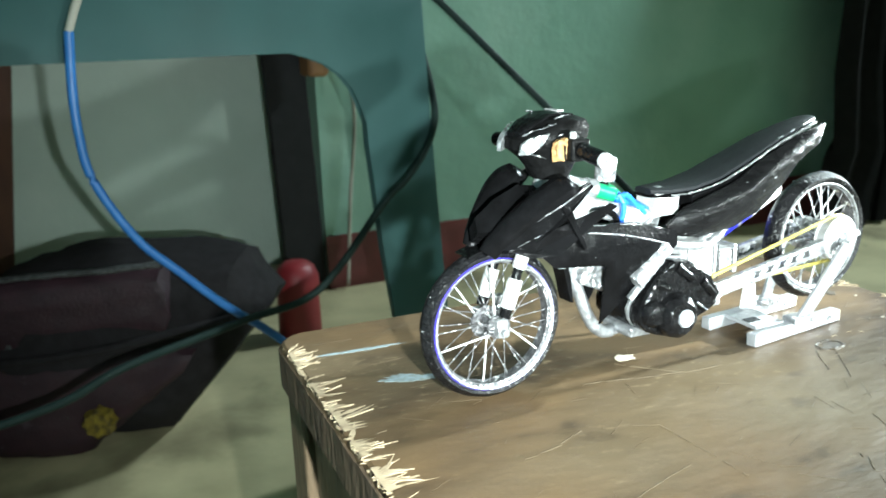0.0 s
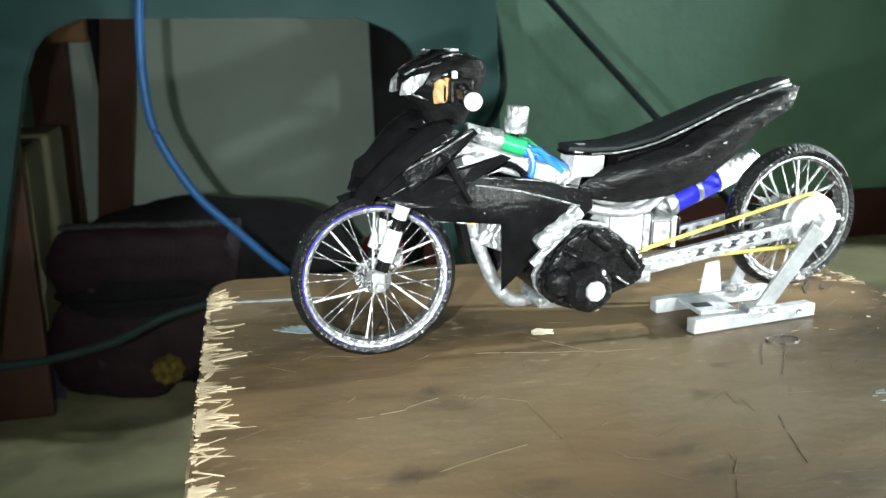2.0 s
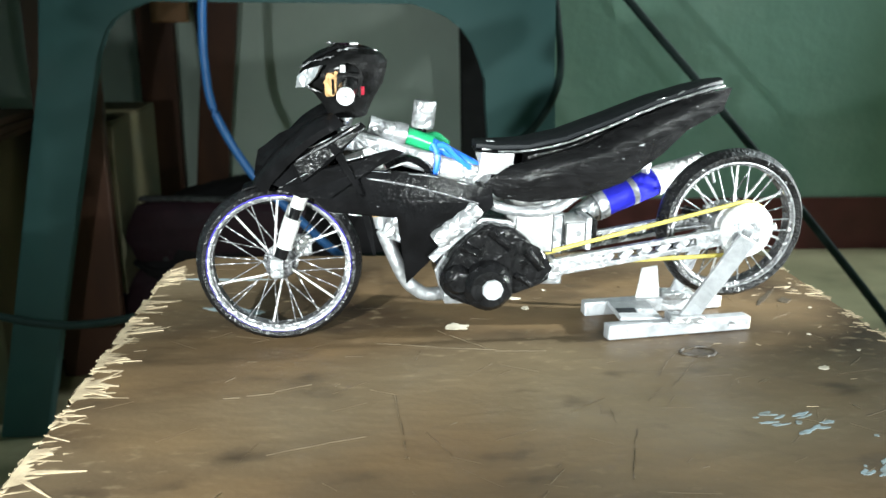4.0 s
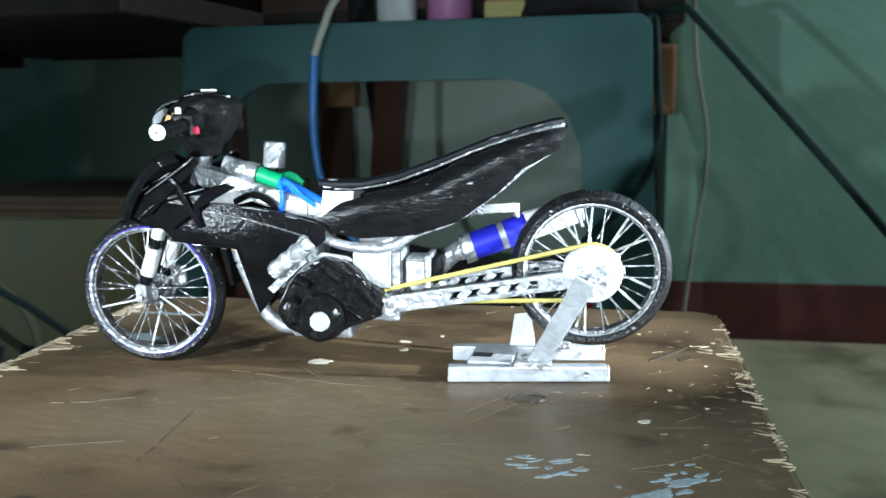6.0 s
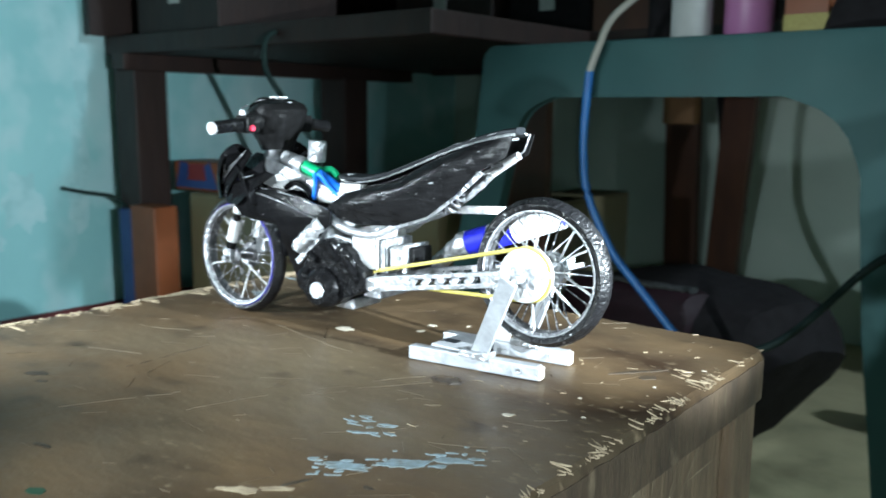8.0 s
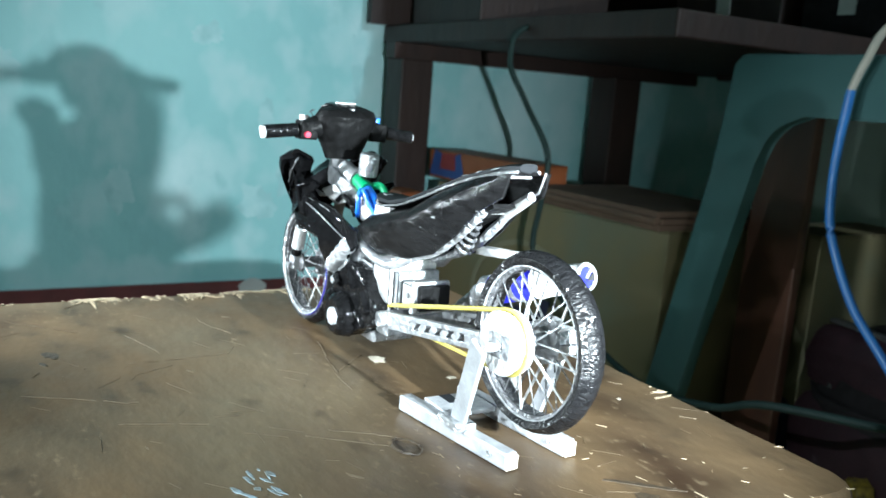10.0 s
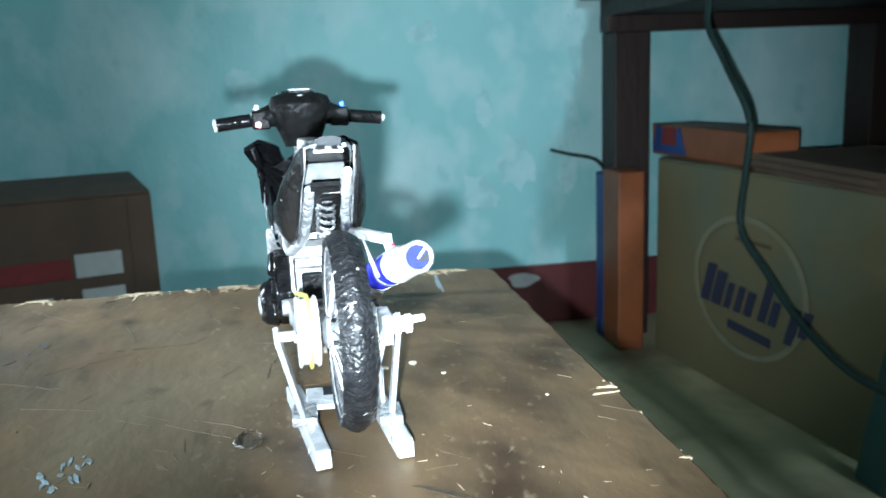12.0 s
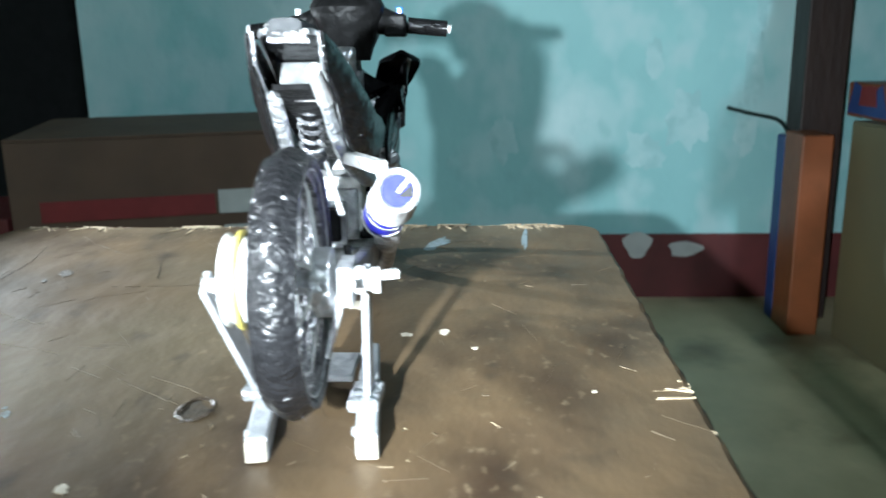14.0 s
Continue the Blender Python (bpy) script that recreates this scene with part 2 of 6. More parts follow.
YELLOW = mat("yellow_rubber_band", (0.4, 0.34, 0.075), (0.34, 0.28, 0.055), 200, 0.5)
REDBIT = mat("red_bit", (0.6, 0.03, 0.06), (0.5, 0.02, 0.05), 200, 0.4)
TAN = mat("bare_balsa", (0.5, 0.3, 0.13), (0.3, 0.16, 0.06), 400, 0.7, bump=0.5, bump_scale=900)
PINK = mat("pink_plastic", (0.5, 0.2, 0.4), (0.42, 0.16, 0.34), 20, 0.4)
LAMPGLASS = mat("milky_lamp_glass", (0.8, 0.8, 0.76), None, 20, 0.3)

MM = 0.001


# ---- mesh helpers ----
def link(name, bm, material, smooth=False):
    bmesh.ops.recalc_face_normals(bm, faces=bm.faces)
    me = bpy.data.meshes.new(name)
    bm.to_mesh(me)
    bm.free()
    me.materials.append(material)
    if smooth:
        for f in me.polygons:
            f.use_smooth = True
        me.set_sharp_from_angle(angle=radians(40))
    return new(name, me)


def part(name, bm, material, parent, label="", smooth=False):
    ob = link(name, bm, material, smooth)
    ob.parent = parent
    return tagged(ob, label)


def bevelled(bm, w, seg=2):
    if w > 0:
        bmesh.ops.bevel(bm, geom=list(bm.edges), offset=w, segments=seg, affect="EDGES", profile=0.5, clamp_overlap=True)
    return bm


def box(x0, x1, y0, y1, z0, z1, bev=0.0, seg=2):
    bm = bmesh.new()
    bmesh.ops.create_cube(bm, size=1, matrix=Matrix.LocRotScale(((x0 + x1) / 2, (y0 + y1) / 2, (z0 + z1) / 2), None,
                                                                (x1 - x0, y1 - y0, z1 - z0)))
    return bevelled(bm, bev, seg)


def plate(outline, y0, y1, bev=0.0, seg=1, plane="xz"):
    """A flat outline, in x and z (or x and y), made y0 to y1 thick."""
    bm = bmesh.new()
    put = (lambda a, b, h: (a, h, b)) if plane == "xz" else (lambda a, b, h: (a, b, h))
    low = [bm.verts.new(put(a, b, y0)) for a, b in outline]
    top = [bm.verts.new(put(a, b, y1)) for a, b in outline]
    bm.faces.new(low)
    bm.faces.new(top[::-1])
    k = len(low)
    for i in range(k):
        bm.faces.new((low[i], top[i], top[(i + 1) % k], low[(i + 1) % k]))
    return bevelled(bm, bev, seg)


def frame_at(d, hint=Vector((0, 0, 1))):
    d = d.normalized()
    if abs(d.dot(hint)) > 0.95:
        hint = Vector((0, 1, 0)) if abs(d.y) < 0.9 else Vector((1, 0, 0))
    u = d.cross(hint).normalized()
    return u, u.cross(d).normalized()


def tube(points, radius, seg=10, bm=None, flat=1.0, closed=False, spin=0.0, hint=Vector((0, 0, 1))):
    """A tube along points; radius: one, or one a point; flat squeezes it along its second axis."""
    bm = bm or bmesh.new()
    pts = [Vector(p) for p in points]
    k = len(pts)
    rad = radius if isinstance(radius, (list, tuple)) else [radius] * k
    rings = []
    for i, p in enumerate(pts):
        if closed:
            d = pts[(i + 1) % k] - pts[i - 1]
        else:
            d = pts[min(i + 1, k - 1)] - pts[max(i - 1, 0)]
        u, v = frame_at(d, hint)
        rings.append([bm.verts.new(p + rad[i] * (u * math.cos(a) + v * flat * math.sin(a)))
                      for a in (spin + 2 * math.pi * j / seg for j in range(seg))])
    for i in range(k if closed else k - 1):
        a, b = rings[i], rings[(i + 1) % k]
        for j in range(seg):
            bm.faces.new((a[j], a[(j + 1) % seg], b[(j + 1) % seg], b[j]))
    if not closed:
        bm.faces.new(rings[0][::-1])
        bm.faces.new(rings[-1])
    return bm


def bar(p, q, w, h, bev=0.0, hint=Vector((0, 0, 1))):
    """A straight square bar from p to q, w across and h along its hinted side."""
    p, q = Vector(p), Vector(q)
    u, v = frame_at(q - p, hint)
    bm = bmesh.new()
    rings = [[bm.verts.new(c + u * sx * w / 2 + v * sy * h / 2) for sx, sy in ((-1, -1), (1, -1), (1, 1), (-1, 1))] for c in (p, q)]
    for j in range(4):
        bm.faces.new((rings[0][j], rings[0][(j + 1) % 4], rings[1][(j + 1) % 4], rings[1][j]))
    bm.faces.new(rings[0][::-1])
    bm.faces.new(rings[1])
    return bevelled(bm, bev)


def lathe(profile, centre, axis="y", seg=32):
    """Turns a profile of (radius, height) about an axis through centre; closed when its ends lie on the axis or meet."""
    bm = bmesh.new()
    put = {"y": lambda r, h, c, s: (r * c, h, r * s), "z": lambda r, h, c, s: (r * c, r * s, h), "x": lambda r, h, c, s: (h, r * c, r * s)}[axis]
    cx, cy, cz = centre
    rings = []
    for j in range(seg):
        c, s = math.cos(2 * math.pi * j / seg), math.sin(2 * math.pi * j / seg)
        rings.append([bm.verts.new(Vector(put(r, h, c, s)) + Vector((cx, cy, cz))) for r, h in profile])
    for j in range(seg):
        a, b = rings[j], rings[(j + 1) % seg]
        for i in range(len(profile) - 1):
            bm.faces.new((a[i], a[i + 1], b[i + 1], b[i]))
    bmesh.ops.remove_doubles(bm, verts=bm.verts, dist=1e-7)
    return bm


def loft(sections, caps=True):
    """A skin over closed loops with equal numbers of points."""
    bm = bmesh.new()
    rings = [[bm.verts.new(p) for p in s] for s in sections]
    k = len(rings[0])
    for a, b in zip(rings, rings[1:]):
        for j in range(k):
            bm.faces.new((a[j], a[(j + 1) % k], b[(j + 1) % k], b[j]))
    if caps:
        bm.faces.new(rings[0][::-1])
        bm.faces.new(rings[-1])
    return bm


def oval(x, y, z, ry, rz, n=14, power=2.6, tilt=0.0):
    """A closed loop across x: a rounded box ry by rz, its top leaning along x by tilt."""
    pts = []
    for j in range(n):
        a = 2 * math.pi * j / n
        c, s = math.cos(a), math.sin(a)
        f = (abs(c) ** power + abs(s) ** power) ** (-1 / power)
        pts.append((x + tilt * s * f * rz, y + ry * c * f, z + rz * s * f))
    return pts


def crumple(bm, amp, scale, cuts=0):
    if cuts:
        bmesh.ops.subdivide_edges(bm, edges=bm.edges, cuts=cuts, use_grid_fill=True)
    for v in bm.verts:
        v.co += amp * noise.noise_vector(v.co * scale)
    return bm


def bulged(outline, y_in, y_out, bulge, side, rows=6):
    """A shell panel: the outline in x and z, its face swelling outwards in the middle (side -1: left)."""
    bm = bmesh.new()
    cx = sum(a for a, _ in outline) / len(outline)
    cz = sum(b for _, b in outline) / len(outline)
    rings = []
    for i in range(rows):
        f = i / rows
        rings.append([bm.verts.new((cx + (a - cx) * (1 - f), side * (y_out + bulge * (1 - (1 - f) ** 2)), cz + (b - cz) * (1 - f))) for a, b in outline])
    tip = bm.verts.new((cx, side * (y_out + bulge), cz))
    back = [bm.verts.new((a, side * y_in, b)) for a, b in outline]
    k = len(outline)
    for a, b in zip([back] + rings, rings):
        for j in range(k):
            bm.faces.new((a[j], a[(j + 1) % k], b[(j + 1) % k], b[j]))
    for j in range(k):
        bm.faces.new((rings[-1][j], rings[-1][(j + 1) % k], tip))
    bm.faces.new(back)
    return bm


def smooth_line(points, per=8):
    """A flowing line through points."""
    p = [Vector(q) for q in points]
    p = [p[0] * 2 - p[1]] + p + [p[-1] * 2 - p[-2]]
    out = []
    for i in range(1, len(p) - 2):
        for j in range(per):
            t = j / per
            out.append(0.5 * (2 * p[i] + (p[i + 1] - p[i - 1]) * t + (2 * p[i - 1] - 5 * p[i] + 4 * p[i + 1] - p[i + 2]) * t * t
                              + (3 * p[i] - p[i - 1] - 3 * p[i + 1] + p[i + 2]) * t ** 3))
    return out + [p[-2]]


def thing(name, label, category, at=None, group="", kind=""):
    ob = new(name)
    ob.empty_display_size = 0.02
    if at is not None:
        ob.matrix_world = at
    return tagged(ob, label, category, group, kind)


# ---- the room ----
FZ, BY, LX = -0.40, 1.45, -1.30      # floor, back wall, left wall
RY, RE = 1.72, 0.222                 # rear of the recess under the bench, its right end
RX, NY, CZ = 3.0, -1.9, 1.9          # right wall, near wall, ceiling


def setting(name, bm, material, label):
    return tagged(link(name, bm, material), label, name.split("_")[0], kind="structure")


setting("floor", box(LX - 0.9, RX + 0.1, NY - 0.1, RY + 0.1, FZ - 0.05, FZ), FLOOR, "worn cream-coloured floor with dark stains")
setting("wall_back_pale", box(LX - 0.9, RE, RY, RY + 0.1, FZ, CZ), WALLP, "pale grey-green painted plaster wall behind the bench")
setting("wall_back", box(RE, RX + 0.1, BY, RY + 0.1, FZ, CZ), WALLB, "green painted plaster wall with patchy paint")
setting("wall_left", box(LX - 0.1, LX, -0.695, RY, FZ, CZ), WALLL, "turquoise painted plaster wall with pale worn patches")
# The passage's lack of light is put into these two walls' black colour.
setting("wall_passage", box(LX - 0.9, LX - 0.8, NY, -0.695, FZ, CZ), NEARBLACK, "end wall of the passage, coloured black as if unlit")
setting("wall_doorside", box(LX - 0.8, LX - 0.1, -0.695, -0.595, FZ, CZ), NEARBLACK, "side wall of the passage, coloured black as if unlit")
setting("wall_right", box(RX, RX + 0.1, NY, BY, FZ, CZ), WALLB, "plain green painted wall")
setting("wall_near", box(LX - 0.9, RX + 0.1, NY - 0.1, NY, FZ, CZ), WALLB, "plain green painted wall")
setting("ceiling", box(LX - 0.9, RX + 0.1, NY - 0.1, RY + 0.1, CZ, CZ + 0.05), CEIL, "plain pale ceiling boards")
setting("baseboard_back", box(RE, RX, BY - 0.006, BY, FZ, FZ + 0.12), SKIRT, "dark red painted skirting band on the green wall")
setting("baseboard_left", box(LX, LX + 0.006, -0.695, RY - 0.006, FZ, FZ + 0.125), SKIRT, "dark red painted skirting band on the turquoise wall")
for i, (y, z, w) in enumerate(((0.346, -0.296, 0.026), (0.435, -0.304, 0.032))):
    n = 14
    ring_in, ring_out = [], []
    blob = bmesh.new()
    for k in range(n):
        a = 2 * math.pi * k / n
        u, v = y + w * math.cos(a) * (1 + 0.25 * math.sin(3 * a + i)), z + 0.022 * (1.2 - 0.5 * i) * math.sin(a)
        ring_in.append(blob.verts.new((LX + 0.0055, u, v)))
        ring_out.append(blob.verts.new((LX + 0.0068, u, v)))
    blob.faces.new(ring_out)
    for k in range(n):
        blob.faces.new((ring_in[k], ring_in[(k + 1) % n], ring_out[(k + 1) % n], ring_out[k]))
    part("bare_patch", blob, WHITEPRINT, bpy.data.objects["baseboard_left"], "chipped pale patch")

for y, z, w, h in ((0.552, 0.18, 0.013, 0.07), (0.545, 0.03, 0.016, 0.07), (0.535, -0.08, 0.02, 0.05), (0.365, 0.05, 0.016, 0.035), (0.43, -0.06, 0.04, 0.05), (0.35, -0.12, 0.035, 0.035),
                   (0.25, 0.2, 0.03, 0.02), (0.09, -0.09, 0.025, 0.04), (-0.1, 0.12, 0.03, 0.025)):
    blob = bmesh.new()
    ring_in, ring_out = [], []
    for k in range(40):
        a = 2 * math.pi * k / 40
        g = 1 + 0.55 * noise.noise(Vector((math.cos(a) * 1.6 + y * 40, math.sin(a) * 1.6 + z * 40, 1))) + 0.3 * noise.noise(Vector((math.cos(a) * 5 + y * 90, math.sin(a) * 5, 4)))
        u, v = y + w * g * math.cos(a), z + h * g * math.sin(a)
        ring_in.append(blob.verts.new((LX - 0.0005, u, v)))
        ring_out.append(blob.verts.new((LX + 0.0006, u, v)))
    blob.faces.new(ring_out)
    for k in range(40):
        blob.faces.new((ring_in[k], ring_in[(k + 1) % 40], ring_out[(k + 1) % 40], ring_out[k]))
    part("worn_patch", blob, PATCH, bpy.data.objects["wall_left"], "pale worn paint patch")

# Fitting added out of view to house the fill light.
lamp = thing("added_ceiling_lamp", "round white ceiling lamp added out of view", "lamp", pose(2.2, 1.0, 1.69))
part("shade", lathe([(0, 0.0), (0.12, 0.0), (0.14, 0.03), (0.14, 0.2), (0, 0.2)], (0, 0, 0.01), "z", 32), LAMPGLASS, lamp, smooth=True)

# black curtain at the back wall
curt = bmesh.new()
cols = []
for i in range(61):
    x = 1.45 + i * 0.012
    for_z = []
    for j in range(9):
        z = FZ + 0.01 + j * 0.2
        sway = 0.05 * math.sin(j * 0.9) + 0.02 * math.sin(j * 2.3)
        for_z.append(curt.verts.new((x + sway * (1 if i < 20 else 0.4) + (0.16 if j > 1 and i < 3 else 0), 1.28 + 0.018 * math.sin(i * 0.8) + 0.01 * math.sin(i * 0.33 + j), z)))
    cols.append(for_z)
for a, b in zip(cols, cols[1:]):
    for j in range(8):
        curt.faces.new((a[j], a[j + 1], b[j + 1], b[j]))
bmesh.ops.solidify(curt, geom=list(curt.faces), thickness=0.004)
tagged(link("curtain", curt, NEARBLACK, True), "black cloth curtain hanging to the floor", "curtain")

# ---- the wooden stool ----
X0, X1, Y0, Y1 = -0.164, 0.162, -0.212, 0.115
stool = thing("wooden_stool", "low square wooden stool with scratched varnished plywood top", "stool", pose(0, 0, 0))


def rounded_rect(x0, x1, y0, y1, r, n=6):
    out = []
    for cx, cy, a0 in ((x1 - r, y1 - r, 0), (x0 + r, y1 - r, 90), (x0 + r, y0 + r, 180), (x1 - r, y0 + r, 270)):
        for i in range(n + 1):
            a = radians(a0 + 90 * i / n)
            out.append((cx + r * math.cos(a), cy + r * math.sin(a)))
    return out


def worn_slab():
    """The stool's top with its rounded corners and a rough, chipped rim."""
    line = rounded_rect(X0, X1, Y0, Y1, 0.014)
    fine = []
    for (ax, ay), (bx, by) in zip(line, line[1:] + line[:1]):
        k = max(1, int(math.hypot(bx - ax, by - ay) / 0.004))
        fine += [(ax + (bx - ax) * i / k, ay + (by - ay) * i / k) for i in range(k)]
    mid = Vector(((X0 + X1) / 2, (Y0 + Y1) / 2, 0))
    bm = bmesh.new()
    levels = ((-0.024, 0.003), (-0.022, 0.0), (-0.004, 0.0), (-0.001, 0.0012), (0.0, 0.003))
    rings = []
    for z, inset in levels:
        ring = []
        for x, y in fine:
            d = (mid - Vector((x, y, 0))).normalized()
            w = 0.0008 * noise.noise(Vector((x * 60, y * 60, z * 60))) + 0.0007 * noise.noise(Vector((x * 300, y * 300, 2)))
            ring.append(bm.verts.new((x + d.x * (inset + w * (z > -0.02)), y + d.y * (inset + w * (z > -0.02)), z)))
        rings.append(ring)
    for a, b in zip(rings, rings[1:]):
        for j in range(len(a)):
            bm.faces.new((a[j], a[(j + 1) % len(a)], b[(j + 1) % len(a)], b[j]))
    bm.faces.new(rings[0][::-1])
    bm.faces.new(rings[-1])
    return bm


part("seat_top", worn_slab(), TOP, stool, "scratched brown varnished plywood top")
band = bmesh.new()
band_line = rounded_rect(X0 - 0.0006, X1 + 0.0006, Y0 - 0.0006, Y1 + 0.0006, 0.0145)
band_fine = []
for (ax, ay), (bx, by) in zip(band_line, band_line[1:] + band_line[:1]):
    k = max(1, int(math.hypot(bx - ax, by - ay) / 0.005))
    band_fine += [(ax + (bx - ax) * i / k, ay + (by - ay) * i / k) for i in range(k)]
band_rings = []
for grow, z in ((-0.003, -0.0232), (0.0, -0.0232), (0.0, -0.0036), (-0.003, -0.0042)):
    ring = []
    for x, y in band_fine:
        d = Vector((x - (X0 + X1) / 2, y - (Y0 + Y1) / 2, 0)).normalized()
        w = grow + (0.0005 * noise.noise(Vector((x * 70, y * 70, 5))) if grow == 0.0 else 0.0)
        ring.append(band.verts.new((x + d.x * w, y + d.y * w, z + (0.0012 * noise.noise(Vector((x * 110, y * 110, 9))) if z > -0.01 else 0.0))))
    band_rings.append(ring)
for a, b in zip(band_rings, band_rings[1:] + band_rings[:1]):
    for j in range(len(a)):
        band.faces.new((a[j], a[(j + 1) % len(a)], b[(j + 1) % len(a)], b[j]))
part("edge_band", band, EDGE, stool, "dark worn edge of the plywood top")
PW = 0.032
for x in (X0 + 0.004, X1 - 0.004 - PW):
    for y in (Y0 + 0.004, Y1 - 0.004 - PW):
        part("leg", crumple(box(x, x + PW, y, y + PW, FZ, -0.0245, 0.002), 0.0006, 40), STOOL, stool)
for y, yy in ((Y0 + 0.009, Y0 + 0.021), (Y1 - 0.021, Y1 - 0.009)):
    part("side_panel", box(X0 + 0.004 + PW, X1 - 0.004 - PW, y, yy, -0.33, -0.0245), STOOL, stool)
for x, xx in ((X0 + 0.009, X0 + 0.021), (X1 - 0.021, X1 - 0.009)):
    part("side_panel", box(x, xx, Y0 + 0.004 + PW, Y1 - 0.004 - PW, -0.33, -0.0245), STOOL, stool)

rnd = random.Random(7)


def sliver(bm, x, y, z, a, length, w, lift=0.0, thick=0.0005):
    """A thin pointed chip of wood lying at (x, y), pointing along the angle a."""
    c, s = math.cos(a), math.sin(a)
    k = length * rnd.uniform(0.25, 0.5)
    pts = [(0, 0), (k, w), (length, 0), (k, -w * 0.6)]
    lo = [bm.verts.new((x + u * c - v * s, y + u * s + v * c, z + lift * u / length)) for u, v in pts]
    hi = [bm.verts.new((x + u * c - v * s, y + u * s + v * c, z + thick + lift * u / length)) for u, v in pts]
    bm.faces.new(lo[::-1])
    bm.faces.new(hi)
    for i in range(4):
        bm.faces.new((lo[i], lo[(i + 1) % 4], hi[(i + 1) % 4], hi[i]))


tufts = bmesh.new()


def splinters(spans, wide=1.0):
    """Tufts of splintered veneer along an edge: start, end, inward angle, how many and how long."""
    for (ax, ay), (bx, by), a, count, longest in spans:
        knots = [rnd.random() for _ in range(max(2, count // 9))]
        fans = knots if longest > 0.0125 else []
        span = math.hypot(bx - ax, by - ay)
        for f in fans:
            x, y = ax + (bx - ax) * f, ay + (by - ay) * f
            w, dep = rnd.uniform(0.0025, 0.006), longest * rnd.uniform(0.2, 0.42)
            ex, ey = (bx - ax) / span, (by - ay) / span
            nx, ny = math.cos(a), math.sin(a)
            k = rnd.randint(6, 9)
            edge_pts = [(-w, 0)] + [(-w + 2 * w * (q + 0.5) / k, dep * (rnd.uniform(0.5, 1.2) if q % 2 else rnd.uniform(0.1, 0.5))) for q in range(k)] + [(w, 0)]
            tufts.faces.new([tufts.verts.new((x + u * ex + v * nx, y + u * ey + v * ny, 0.00035 + rnd.uniform(0, 0.0002))) for u, v in edge_pts])
            tufts.faces.new([tufts.verts.new((x + u * ex - 0.0004 * nx, y + u * ey - 0.0004 * ny, h)) for u, h in ((-w, 0.0003), (w, 0.0003), (w * 0.5, -rnd.uniform(0.002, 0.008)), (-w * 0.6, -rnd.uniform(0.002, 0.006)))])
        for i in range(count * 2 // 3):
            f = min(1.0, max(0.0, rnd.choice(knots) + rnd.gauss(0, 0.07)))
            x, y = ax + (bx - ax) * f, ay + (by - ay) * f
            sliver(tufts, x + rnd.uniform(-1, 1) * 0.0015, y + rnd.uniform(-1, 1) * 0.0015, rnd.uniform(-0.0014, 0.0), a + rnd.gauss(0, 0.5),
                   longest * rnd.uniform(0.25, 1) ** 1.6, wide * rnd.uniform(0.0004, 0.0017), rnd.uniform(-0.0002, 0.0003))


L, R, T = X0 + 0.001, X1 - 0.001, Y1 - 0.002
splinters([((L, 0.088), (L, 0.06), 0.1, 30, 0.015), ((L, 0.055), (L, 0.028), 0.05, 34, 0.02), ((L, 0.01), (L, -0.03), 0.0, 75, 0.024),
           ((L, -0.035), (L, -0.062), 0.05, 50, 0.022), ((L, -0.075), (L, -0.11), 0.2, 40, 0.026), ((L, -0.12), (L, -0.2), 0.1, 30, 0.016)])
splinters([((L, 0.1), (L, 0.0), 0.15, 90, 0.012), ((L, 0.0), (L, -0.1), 0.05, 110, 0.0124), ((L, -0.1), (L, -0.2), 0.1, 60, 0.011)], 0.8)
splinters([((R, 0.06), (R, 0.03), 2.75, 70, 0.0122), ((R, 0.02), (R, 0.0), 2.9, 34, 0.011), ((R, 0.005), (R, -0.03), 3.2, 40, 0.008), ((R, -0.04), (R, -0.085), 3.1, 60, 0.011),
           ((R, 0.1), (R, 0.07), 3.0, 14, 0.007), ((R, -0.09), (R, -0.2), 3.1, 80, 0.0115)], 0.3)
splinters([((0.045, T), (0.074, T), -1.9, 34, 0.0122), ((0.114, T), (0.137, T), -1.9, 22, 0.009), ((0.085, T), (0.1, T), -1.6, 6, 0.005)], 0.45)
splinters([((0.149, 0.03), (0.15, 0.058), 3.0, 20, 0.0095), ((R - 0.004, 0.05), (R - 0.004, 0.108), 1.7, 20, 0.007)], 0.35)
splinters([((0.0, Y0 + 0.004), (0.07, Y0 + 0.004), 1.4, 30, 0.0124), ((-0.12, Y0 + 0.004), (-0.04, Y0 + 0.004), 1.6, 24, 0.012)])
tagged(part("splintered_edge", tufts, RAW, stool, "pale splintered veneer along the edges"), kind="stuff")

scr = bmesh.new()
